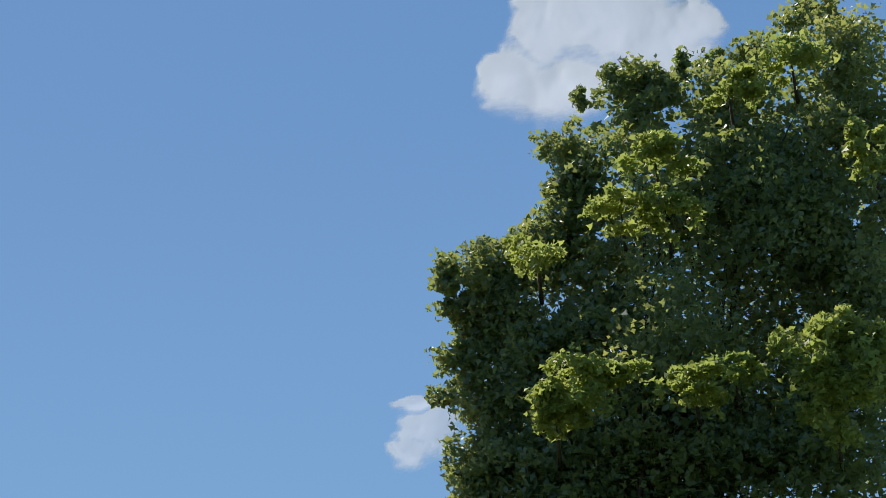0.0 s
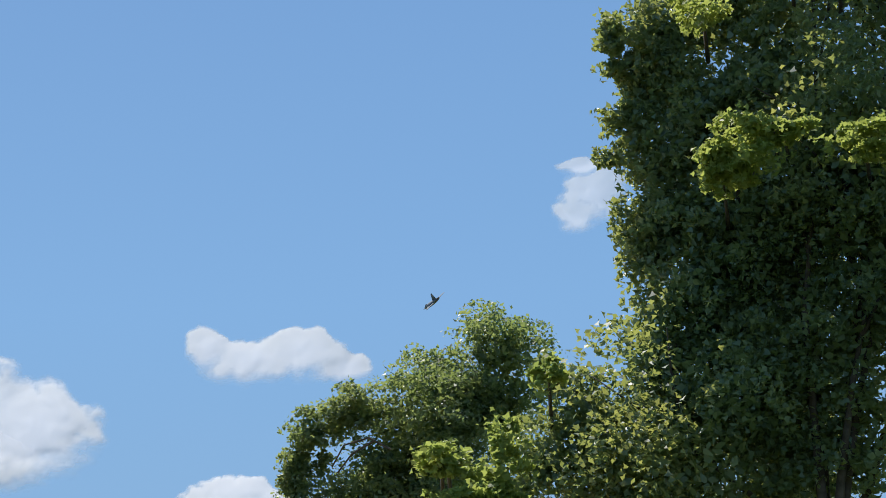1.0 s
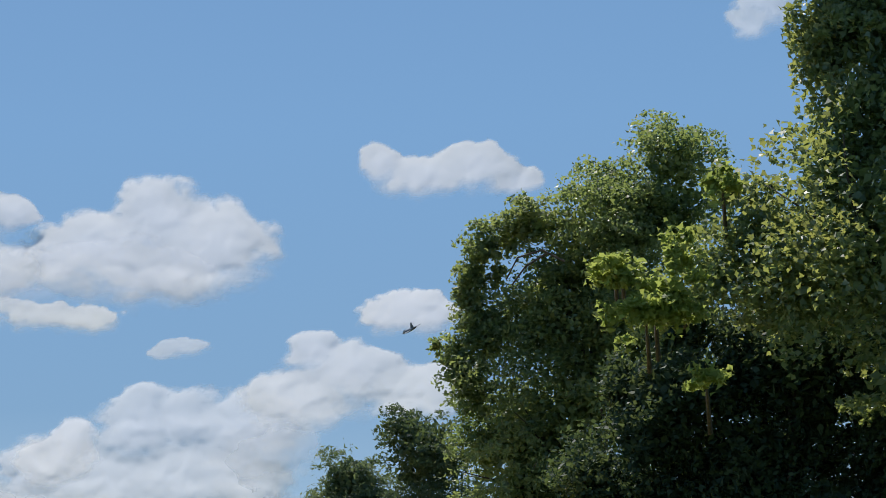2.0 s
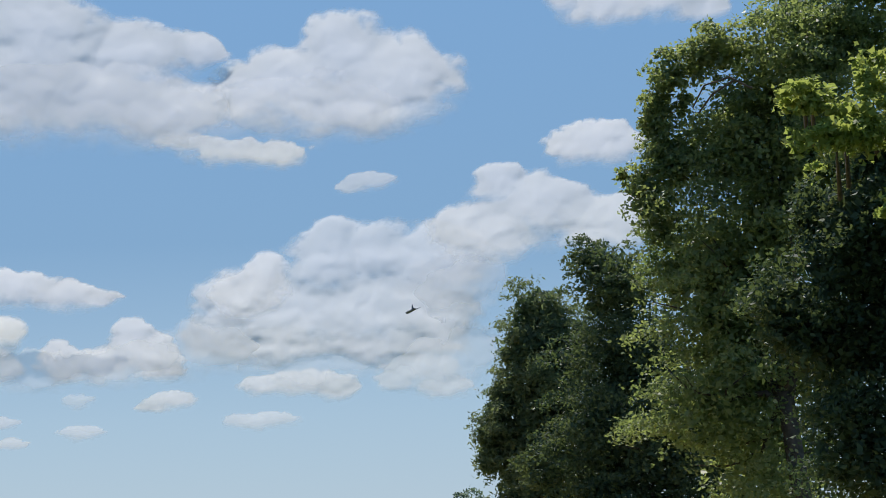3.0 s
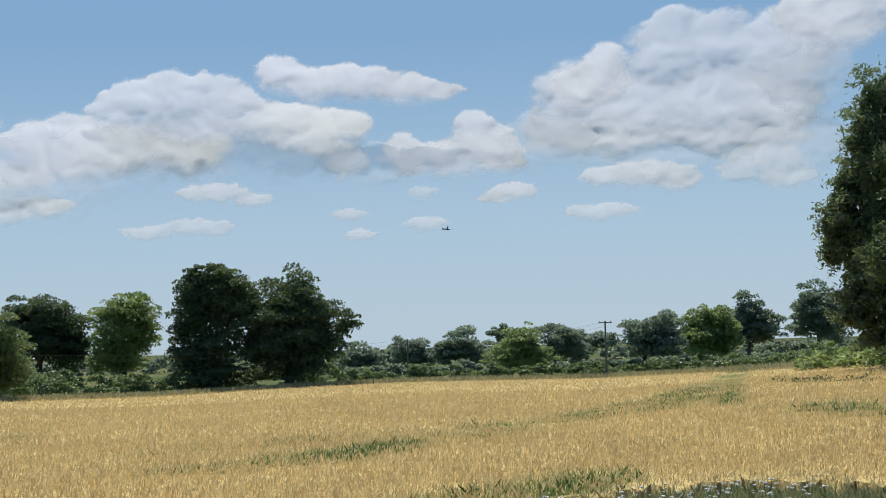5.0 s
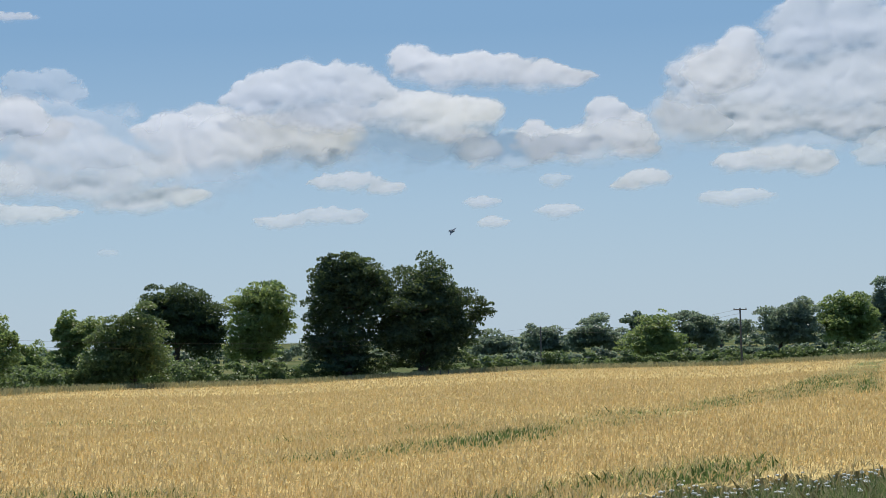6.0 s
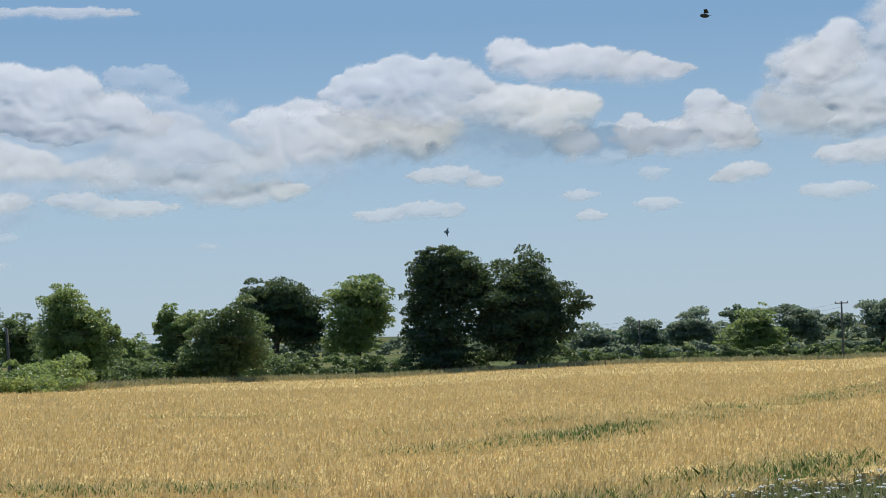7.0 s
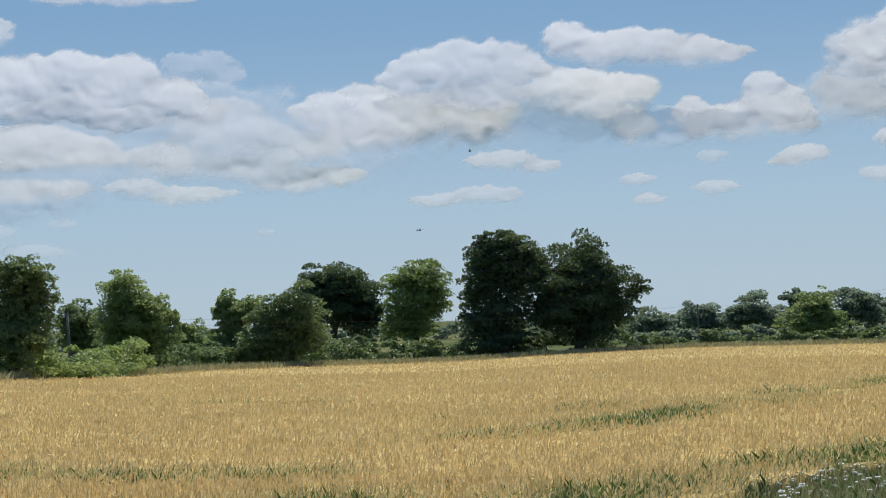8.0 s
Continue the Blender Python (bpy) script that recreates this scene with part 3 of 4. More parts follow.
MAPLE_TIPS = [(27.86, 25.02, 0.64, 0.48), (28.07, 24.15, 0.76, 0.57), (29.34, 25.74, 0.46, 0.38), (27.86, 22.6, 0.72, 0.43), (27.53, 21.44, 0.51, 0.38), (31.74, 28.54, 0.72, 0.38), (32.98, 29.88, 0.34, 0.43), (34.23, 30.43, 0.55, 0.43), (36.59, 30.45, 0.3, 0.57), (35.07, 30.08, 0.72, 0.48), (40.77, 31.41, 0.72, 0.52), (37.64, 30.31, 0.64, 0.48), (36.01, 29.84, 0.94, 0.57), (39.06, 30.61, 0.72, 0.52), (41.79, 31.21, 0.64, 0.48), (32.36, 27.22, 0.85, 0.95), (31.24, 25.79, 0.85, 0.71), (29.84, 25.05, 0.85, 0.81)]
MAPLE_LOW = [(28.57, 18.9, 1.19, 2.04), (28.44, 15.7, 1.53, 1.87), (31.24, 17.79, 2.21, 2.55), (26.2, 13.86, 1.36, 1.19), (22.9, 11.36, 1.02, 0.77), (24.7, 12.44, 1.53, 1.36), (28.84, 12.64, 2.55, 2.04), (31.45, 13.42, 2.55, 2.55), (25.24, 14.94, 0.77, 0.77)]
THICKET = [(26.66, 7.13, 2.21, 1.87), (29.11, 6.65, 2.55, 2.21), (31.54, 6.48, 2.55, 2.21), (27.3, 4.8, 2.55, 2.04), (30.18, 4.31, 2.72, 2.21), (25.37, 5.56, 1.87, 1.87), (32.79, 4.79, 2.38, 2.38), (28.95, 8.47, 1.53, 1.02), (26.84, 9.27, 2.89, 1.87), (31.03, 9.47, 2.89, 2.55), (32.35, 11.01, 2.21, 2.72), (25.38, 10.04, 1.87, 1.53), (28.62, 10.32, 3.06, 2.21), (24.62, 8.91, 1.53, 1.02), (22.95, 8.82, 1.87, 1.87), (21.89, 5.56, 2.21, 2.21), (22.64, 2.53, 2.38, 2.55), (22.37, 7.7, 1.53, 1.53), (23.43, 10.78, 1.53, 1.36), (21.65, 9.25, 1.19, 1.36), (20.78, 6.3, 1.53, 1.87), (23.4, 6.13, 1.53, 2.55), (24.93, 7.01, 2.04, 2.55), (25.3, 3.7, 2.55, 2.72), (24.46, 1.13, 2.55, 2.04)]
# added as a separate tree: darker leaves stand for the maple's own shade
tree("maple_shade_foliage", "lower maple foliage, its shade put into darker leaves", 34.0, THICKET, (27, 0), 15, LEAF_DARK, 66000, 0.115, "oval", trunk=0.25, limbs=5, sprays=0.1, ragged=0.3, core=0.5)
tree("maple_tree", "tall dark maple with shoots coloured sunlit yellow-green beside the field", 30.0, MAPLE_TOP + MAPLE_TIPS + MAPLE_LOW + MAPLE_HEART + MAPLE_SHADE, (33, 0), 11,
     LEAF_MAPLE, 112000, 0.105, "maple", trunk=0.24, limbs=8, shoots=MAPLE_SUNLIT, sprays=0.14, puffs=18, ragged=0.13, girths=(0.22, 0.24), reaches=(0.45, 0.5), core=0.4)
OAK_HIGH = [(23.74, 16.06, 1.79, 1.28), (21.57, 15.17, 1.19, 1.02), (19.41, 14.25, 1.36, 0.82), (17.63, 13.65, 0.85, 0.82), (16.98, 12.49, 0.54, 0.77), (20.04, 12.87, 1.36, 0.85), (22.91, 14.07, 1.7, 1.19), (18.61, 14.25, 1.02, 0.94), (17.25, 13.01, 0.54, 0.77), (17.92, 12.79, 0.37, 0.51), (21.33, 14.12, 2.21, 1.45), (17.54, 10.88, 1.11, 0.85), (16.66, 10.34, 0.68, 0.85), (17.18, 9.04, 0.85, 0.85)]
OAK_HEART = [(19.99, 11.89, 1.87, 1.87), (19.21, 7.74, 2.89, 3.4), (21.08, 10.63, 2.04, 2.38), (20.3, 11.16, 2.55, 1.87), (21.94, 12.6, 1.87, 1.87), (22.82, 10.02, 2.55, 1.87), (22.21, 14.11, 1.53, 1.36), (23.65, 14.71, 1.53, 1.7), (17.54, 11.28, 1.02, 1.02)]
OAK_LOW = [(19.27, 11.27, 1.53, 1.36), (20.11, 8.69, 2.55, 2.21), (18.45, 6.43, 2.72, 2.04), (21.17, 4.77, 2.55, 2.55), (18.12, 3.76, 2.55, 2.04), (16, 10.81, 0.24, 0.24), (17.53, 7.84, 1.02, 0.85), (19.36, 6.04, 2.55, 3.4), (19.48, 1.88, 2.55, 3.4), (17.14, 11.68, 0.68, 1.02), (16.73, 10.03, 0.85, 0.85)]
tree("oak_tree", "broad oak with an arching bare branch beside the field", 60.0, OAK_HIGH + OAK_LOW + OAK_HEART, (21, 0), 12, LEAF_OAK, 85000, 0.155, "oval",
     trunk=0.35, limbs=8, sprays=0.16, ragged=0.15, puffs=20, girths=(0.2, 0.24), reaches=(0.45, 0.5), bare=[[(20.08, 13.14), (19.42, 13.52), (18.64, 13.33), (18.26, 12.69)], [(19.59, 13.43), (18.88, 13.06), (18.42, 12.51)]])
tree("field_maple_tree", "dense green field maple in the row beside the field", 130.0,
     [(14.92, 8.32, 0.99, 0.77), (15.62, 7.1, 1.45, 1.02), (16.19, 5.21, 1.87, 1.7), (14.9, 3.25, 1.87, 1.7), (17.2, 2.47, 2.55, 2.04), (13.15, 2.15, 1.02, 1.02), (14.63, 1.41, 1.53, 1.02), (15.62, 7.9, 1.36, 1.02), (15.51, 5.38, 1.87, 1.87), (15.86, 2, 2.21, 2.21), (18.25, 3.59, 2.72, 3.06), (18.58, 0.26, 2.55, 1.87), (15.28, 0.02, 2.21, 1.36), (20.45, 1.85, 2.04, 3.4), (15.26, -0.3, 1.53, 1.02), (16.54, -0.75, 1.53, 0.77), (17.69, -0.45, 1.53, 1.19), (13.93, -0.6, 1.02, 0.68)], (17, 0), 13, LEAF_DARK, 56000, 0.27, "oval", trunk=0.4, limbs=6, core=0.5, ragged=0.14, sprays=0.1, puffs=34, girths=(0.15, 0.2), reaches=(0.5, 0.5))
tree("poplar_tree", "upright grey-green poplar at the end of the tree row", 150.0,
     [(13.29, 6.79, 1.19, 1.11), (12.75, 5.73, 1.02, 1.02), (14.07, 5.67, 1.53, 1.53), (12.29, 4.41, 0.85, 0.85), (13.49, 3.52, 1.87, 1.7), (11.75, 3.34, 0.77, 0.68), (12.77, 1.71, 1.53, 1.53), (14.39, 1.32, 1.87, 2.21), (13.03, 0.03, 1.28, 0.85), (15.27, 3.12, 1.87, 2.21), (11.64, 2.42, 0.51, 0.6), (12.24, 0.72, 0.85, 0.85), (14.17, -0.16, 1.36, 1.02), (15.47, -0.03, 1.53, 1.19), (13.38, 4.86, 1.53, 1.7), (12.81, 2.88, 1.36, 1.53), (13.58, 1.35, 1.87, 1.7), (12, 4.08, 0.54, 0.85), (11.73, 2.75, 0.65, 0.77)], (13.6, 0), 14, LEAF_POPLAR, 42000, 0.36, "long", trunk=0.45, limbs=6, core=0.7, ragged=0.2, sprays=0.16, puffs=34, girths=(0.13, 0.18), reaches=(0.5, 0.5))

# ---- the trees across the field ----
ACROSS = dict(puffs=17, ragged=0.09, girths=(0.19, 0.2), reaches=(0.48, 0.48), filled=True)
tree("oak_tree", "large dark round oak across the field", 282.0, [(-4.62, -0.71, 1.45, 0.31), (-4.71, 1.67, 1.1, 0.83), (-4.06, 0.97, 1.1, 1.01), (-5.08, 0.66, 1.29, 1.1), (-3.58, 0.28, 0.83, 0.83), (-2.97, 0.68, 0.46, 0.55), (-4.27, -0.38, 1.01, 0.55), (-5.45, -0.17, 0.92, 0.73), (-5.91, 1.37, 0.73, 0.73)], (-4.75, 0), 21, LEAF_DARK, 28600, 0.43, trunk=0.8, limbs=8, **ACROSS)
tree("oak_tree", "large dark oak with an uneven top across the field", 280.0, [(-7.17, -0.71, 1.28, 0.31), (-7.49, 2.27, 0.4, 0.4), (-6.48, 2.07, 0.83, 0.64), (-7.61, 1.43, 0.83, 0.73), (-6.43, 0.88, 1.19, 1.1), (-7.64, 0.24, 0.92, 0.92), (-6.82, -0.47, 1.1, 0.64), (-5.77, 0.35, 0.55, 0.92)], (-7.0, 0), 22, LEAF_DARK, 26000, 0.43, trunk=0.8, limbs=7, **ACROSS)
tree("ash_tree", "airy grey-green ash with gaps in its crown", 285.0, [(-9.39, 1.48, 0.73, 0.51), (-10, 1.16, 0.64, 0.55), (-8.99, 0.79, 0.73, 0.83), (-9.94, 0.31, 0.73, 0.73), (-9.44, -0.22, 0.83, 0.55), (-10.38, -0.19, 0.37, 0.55)], (-9.6, 0), 23, LEAF_LIGHT, 13520, 0.41, trunk=0.6, limbs=6, **ACROSS)
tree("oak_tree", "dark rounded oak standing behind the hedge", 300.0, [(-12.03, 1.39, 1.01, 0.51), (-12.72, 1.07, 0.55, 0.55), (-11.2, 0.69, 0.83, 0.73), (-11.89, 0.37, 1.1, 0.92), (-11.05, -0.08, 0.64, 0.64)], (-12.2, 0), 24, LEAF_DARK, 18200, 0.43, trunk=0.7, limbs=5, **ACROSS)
tree("thorn_tree", "dense olive-green bushy tree at the field edge", 232.0, [(-13.24, 0.58, 0.92, 0.7), (-13.93, 0.09, 0.83, 0.83), (-12.75, -0.28, 0.83, 0.92), (-13.61, -0.76, 1.38, 0.55), (-14.37, -0.57, 0.73, 0.73)], (-13.3, 0), 25, LEAF_HEDGE, 18200, 0.32, trunk=0.5, limbs=5, **ACROSS)
tree("ash_tree", "slender light-green ash with an open crown", 238.0, [(-15.25, 0.73, 0.46, 0.44), (-14.94, 0.13, 0.55, 0.55), (-15.29, -0.54, 0.55, 0.55), (-14.42, 0.45, 0.4, 0.55), (-15.52, 0.4, 0.26, 0.26)], (-15.0, 0), 26, LEAF_LIGHT, 8320, 0.32, trunk=0.35, limbs=5, **ACROSS)
tree("willow_tree", "rounded light-green willow at the field edge", 205.0, [(-18.24, 1.32, 0.7, 0.55), (-17.6, 0.63, 0.83, 0.64), (-18.59, 0.41, 0.73, 0.83), (-17.45, -0.3, 0.92, 0.83), (-18.45, -0.6, 0.92, 0.55), (-16.94, 0.19, 0.29, 0.55)], (-18.3, 0), 27, LEAF_LIGHT, 19500, 0.29, trunk=0.5, limbs=6, **ACROSS)
tree("lime_tree", "olive-green tree at the edge of the wheat", 150.0, [(-20.86, 1.64, 0.73, 0.64), (-21.52, 0.99, 0.92, 0.92), (-20.64, 0.47, 0.55, 1.1), (-21.67, 1.83, 0.55, 0.55), (-21.39, -0.5, 1.1, 0.73), (-21.23, -0.34, 1.11, 0.85), (-22.81, 0.87, 1.1, 1.47)], (-21.6, 0), 28, LEAF_HEDGE, 20800, 0.23, trunk=0.4, limbs=6, **ACROSS)
tree("ash_tree", "green ash behind the leaning pole", 260.0, [(-19.58, 0.44, 0.64, 0.55), (-19.92, -0.05, 0.55, 0.73), (-19.27, -0.24, 0.55, 0.73)], (-19.9, 0), 29, LEAF_HEDGE, 6500, 0.35, trunk=0.4, limbs=3, **ACROSS)
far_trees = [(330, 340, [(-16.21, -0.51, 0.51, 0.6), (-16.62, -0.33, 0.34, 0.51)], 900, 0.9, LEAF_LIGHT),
             (520, 560, [(-2.58, -0.26, 0.51, 0.37), (-2, -0.45, 0.34, 0.24), (-2.93, -0.42, 0.34, 0.34)], 900, 1.3, LEAF_HAZED),
             (480, 520, [(-1.15, -0.14, 0.54, 0.44), (-0.58, -0.41, 0.37, 0.24)], 1100, 1.2, LEAF_HAZED),
             (450, 500, [(0.51, -0.02, 0.71, 0.44), (1.16, -0.29, 0.48, 0.34), (-0.08, -0.26, 0.31, 0.34)], 1700, 1.2, LEAF_HAZED),
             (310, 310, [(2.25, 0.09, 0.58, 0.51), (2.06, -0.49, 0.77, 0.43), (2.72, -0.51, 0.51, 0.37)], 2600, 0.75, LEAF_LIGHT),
             (420, 430, [(3.31, 0.06, 0.6, 0.54), (1.76, 0.27, 0.37, 0.34), (3.94, -0.3, 0.34, 0.34)], 1500, 1.1, LEAF_HAZED),
             (560, 600, [(4.18, 0, 0.51, 0.31), (3.76, 0.1, 0.26, 0.24), (4.94, -0.02, 0.34, 0.27)], 700, 1.4, LEAF_HAZED),
             (300, 300, [(5.78, 0.13, 0.6, 0.48), (6.38, 0.37, 0.6, 0.44), (6.28, -0.22, 0.77, 0.44), (6.79, 0.02, 0.34, 0.6)], 3000, 0.75, LEAF_HAZED),
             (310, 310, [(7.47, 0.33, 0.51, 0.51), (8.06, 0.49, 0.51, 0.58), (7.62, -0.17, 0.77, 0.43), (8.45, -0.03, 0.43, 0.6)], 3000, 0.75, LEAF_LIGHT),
             (380, 380, [(8.98, 0.79, 0.48, 0.48), (8.88, 0.13, 0.51, 0.51), (9.63, 0.27, 0.48, 0.48)], 1900, 1.0, LEAF_HAZED),
             (350, 350, [(11.05, 0.98, 0.65, 0.54), (10.78, 0.32, 0.51, 0.51), (11.51, 0.3, 0.51, 0.6)], 2600, 0.95, LEAF_HAZED)]
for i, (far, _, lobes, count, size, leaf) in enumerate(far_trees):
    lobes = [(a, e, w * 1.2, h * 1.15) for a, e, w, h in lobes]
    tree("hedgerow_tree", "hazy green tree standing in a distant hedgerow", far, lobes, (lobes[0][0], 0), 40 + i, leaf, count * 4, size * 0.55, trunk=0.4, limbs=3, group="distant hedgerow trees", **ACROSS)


def hedge(name, label, spans, seed, count, size, leaf, high, deep=1.6):
    """A hedge along points (azimuth, distance): a rough run of leafy bushes on the ground."""
    rng = np.random.default_rng(seed)
    centres, radii = [], []
    for (a0, f0), (a1, f1) in zip(spans[:-1], spans[1:]):
        p, q = spot(a0, 0, f0), spot(a1, 0, f1)
        n = max(int((q - p).length / (high * 0.5)), 1)
        for i in range(n):
            c = p.lerp(q, (i + rng.random()) / n)
            h = high * (0.72 + 0.4 * rng.random() ** 2)
            c.z = ground_z(c.x, c.y) + h * 0.42
            centres.append(c)
            radii.append((high * 0.8, deep, h * 0.6))
    leaves = leaf_cloud(rng, np.array(centres), np.array(radii), count, size, "oval", 7, 0.2, reaches=(0.3, 0.6))
    ob = new(name, polygons(name, leaves, 4, leaf))
    return tagged(ob, label, "hedge", kind="stuff")


hedge("hedge", "overgrown green hedge along the far side of the wheat field", [(-4, 292), (0, 298), (4, 300), (8, 285), (11, 255), (12.8, 215)], 61, 42000, 0.42, LEAF_HEDGE, 2.7)
hedge("hedge", "low dark bushy hedge below the oaks", [(-18.2, 204), (-15.5, 232), (-12, 262), (-9, 276), (-6.5, 282), (-3.5, 289)], 62, 34000, 0.42, LEAF_HEDGE, 4.6)
hedge("bramble_bank", "bright green bramble bank at the field edge", [(-23, 146), (-21, 152), (-19.5, 165), (-17.9, 186)], 63, 26000, 0.3, LEAF_BANK, 3.4, 2.5)
hedge("hedge", "distant hedge between the far fields", [(-3, 420), (2, 440), (8, 450), (13, 440)], 64, 12000, 0.9, LEAF_HAZED, 3.0)
hedge("distant_wood", "hazy blue-green belt of distant woodland", [(-26, 640), (-18, 700), (-8, 820), (2, 900), (14, 880)], 65, 16000, 2.2, LEAF_HAZED, 8.0, 5.0)
# dark leafy runs put where tree shade falls across the wheat
hedge("shade_weed_strip", "low dark weed strip standing for tree shade on the wheat", [(9.6, 138), (11, 117), (13.2, 107), (15.4, 98), (17, 92)], 67, 7000, 0.14, LEAF_DARK, 0.85, 0.7)
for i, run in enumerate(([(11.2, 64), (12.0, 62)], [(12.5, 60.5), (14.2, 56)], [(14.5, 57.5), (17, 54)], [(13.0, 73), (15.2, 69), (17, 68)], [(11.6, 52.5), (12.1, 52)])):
    hedge("shade_weed_patch", "dark weeds standing for tree shade on the wheat", run, 70 + i, int(420 * (run[-1][0] - run[0][0]) + 500), 0.11, LEAF_DARK, 0.62, 0.8)
hedge("nettle_bank", "sunlit green bushes below the end of the tree row", [(10.8, 180), (12.4, 168), (13.6, 160)], 66, 5000, 0.4, LEAF_LIGHT, 2.6)


def tall_grass_clump(az, far):
    """A clump of tall pale grass and thistles in front of the tree row."""
    rng = np.random.default_rng(70)
    at = spot(az, 0, far)
    n = 900
    x, y = at.x + rng.normal(size=n) * 1.1, at.y + rng.normal(size=n) * 0.7
    z = np.array([ground_z(a, b) for a, b in zip(x, y)])
    ob = blades("tall_grass_clump", None, rng, x, y, z, 2.0, 0.1, DRYGRASS)
    tagged(ob, "clump of tall yellow-green grass below the dark trees", "grass", kind="stuff")


tall_grass_clump(16.9, 128)


# ---- poles and wires ----
def wood_material():
    m, nodes, links, b = material("weathered_pole", 0.85)
    n = noise_node(nodes, links, 3.0, 5.0)
    links.new(ramp(nodes, links, n, [(0.3, (0.07, 0.06, 0.05)), (0.7, (0.16, 0.14, 0.12))]), b.inputs["Base Color"])
    return m


POLE_WOOD = wood_material()


def pole(label, az, far, top_el, tilt=0.0, arm=True, thick=0.14):
    at = spot(az, 0, far)
    at.z = ground_z(at.x, at.y)
    root = new("utility_pole")
    root.location = at
    bpy.context.view_layer.update()
    high = EYE + far * math.tan(radians(top_el)) - at.z
    tip = Vector((high * math.tan(radians(tilt)), 0, high))
    v, f = [], []
    tube(v, f, [(0, 0, -0.4), tip * 0.5, tip], [thick * 1.25, thick * 1.05, thick * 0.85], 10)
    child("post", mesh_of("post", v, f, POLE_WOOD, True), root).matrix_parent_inverse = Matrix()
    if arm:
        v, f = [], []
        c = tip - Vector((0, 0, 0.25))
        tube(v, f, [c + Vector((-0.95, 0.2, 0)), c + Vector((0.95, -0.2, 0))], [0.08, 0.08], 6)
        child("crossarm", mesh_of("crossarm", v, f, POLE_WOOD), root).matrix_parent_inverse = Matrix()
        for k in (-0.85, 0.0, 0.85):
            v, f = [], []
            b0 = c + Vector((k, -0.2 * k, 0.06))
            tube(v, f, [b0, b0 + Vector((0, 0, 0.1)), b0 + Vector((0, 0, 0.2))], [0.05, 0.07, 0.04], 6)
            child("insulator", mesh_of("insulator", v, f, POLE_WOOD), root).matrix_parent_inverse = Matrix()
    tagged(root, label, "utility pole")
    return at + tip


right_tip = pole("dark wooden utility pole with a crossarm at the field edge", 4.8, 283, 0.61)
far_tip = pole("pale slim utility pole beyond the hedge", -1.15, 330, 0.23, 0, False)
left_tip = pole("grey wooden utility pole leaning beside the bramble bank", -19.85, 192, 0.53, -2.5, False)


def wire(p, q, sag):
    v, f = [], []
    line = [p.lerp(q, k / 12) - Vector((0, 0, sag * 4 * (k / 12) * (1 - k / 12))) for k in range(13)]
    tube(v, f, line, [0.012] * 13, 4)
    tagged(new("overhead_wire", mesh_of("overhead_wire", v, f, POLE_WOOD)), "thin overhead wire between the utility poles", "wire", "overhead wires")


for drop in (0.15, 0.8):
    wire(left_tip - Vector((0, 0, drop)), far_tip - Vector((0, 0, drop)), 1.6)
    wire(far_tip - Vector((0, 0, drop)), right_tip - Vector((0, 0, drop)), 1.2)


def fence_post(az, far):
    at = spot(az, 0, far)
    v, f = [], []
    tube(v, f, [(0, 0, -0.2), (0, 0, 0.8), (0.02, 0, 1.25)], [0.09, 0.09, 0.07], 7)
    ob = new("fence_post", mesh_of("fence_post", v, f, POLE_WOOD))
    ob.location = (at.x, at.y, ground_z(at.x, at.y))
    tagged(ob, "weathered wooden fence post below the oaks", "fence post", "fence posts")


for a in (-4.2, -3.95, -3.3, -2.2):
    fence_post(a, 272)



# ---- clouds ----
def scatter(i, j, seed):
    """A fixed random number between 0 and 1 for each cell of a lattice."""
    k = np.sin(i * 127.1 + j * 311.7 + seed * 74.7) * 43758.5453
    return k - np.floor(k)


def soft_noise(x, y, seed, octaves=4, fade=0.5):
    total, weight, reach = np.zeros_like(x), 1.0, 0.0
    for o in range(octaves):
        i, j = np.floor(x), np.floor(y)
        u, w = x - i, y - j
        u, w = u * u * (3 - 2 * u), w * w * (3 - 2 * w)
        low = scatter(i, j, seed + o) * (1 - u) + scatter(i + 1, j, seed + o) * u
        high = scatter(i, j + 1, seed + o) * (1 - u) + scatter(i + 1, j + 1, seed + o) * u
        total += weight * (low * (1 - w) + high * w)
        reach += weight
        weight *= fade
        x, y = x * 2.03 + 11.3, y * 2.03 + 5.7
    return total / reach


def domes(x, y, seed):
    """Rounded heads packed side by side, 0 in the creases and 1 on top."""
    i, j = np.floor(x), np.floor(y)
    near = np.zeros_like(x)
    for di in (-1, 0, 1):
        for dj in (-1, 0, 1):
            px = i + di + 0.15 + 0.7 * scatter(i + di, j + dj, seed)
            py = j + dj + 0.15 + 0.7 * scatter(i + di, j + dj, seed + 31)
            near += np.exp(-14 * ((x - px) ** 2 + (y - py) ** 2))
    return np.sqrt(np.clip(1.05 + np.log(near + 1e-9) / 14, 0, 1.1))


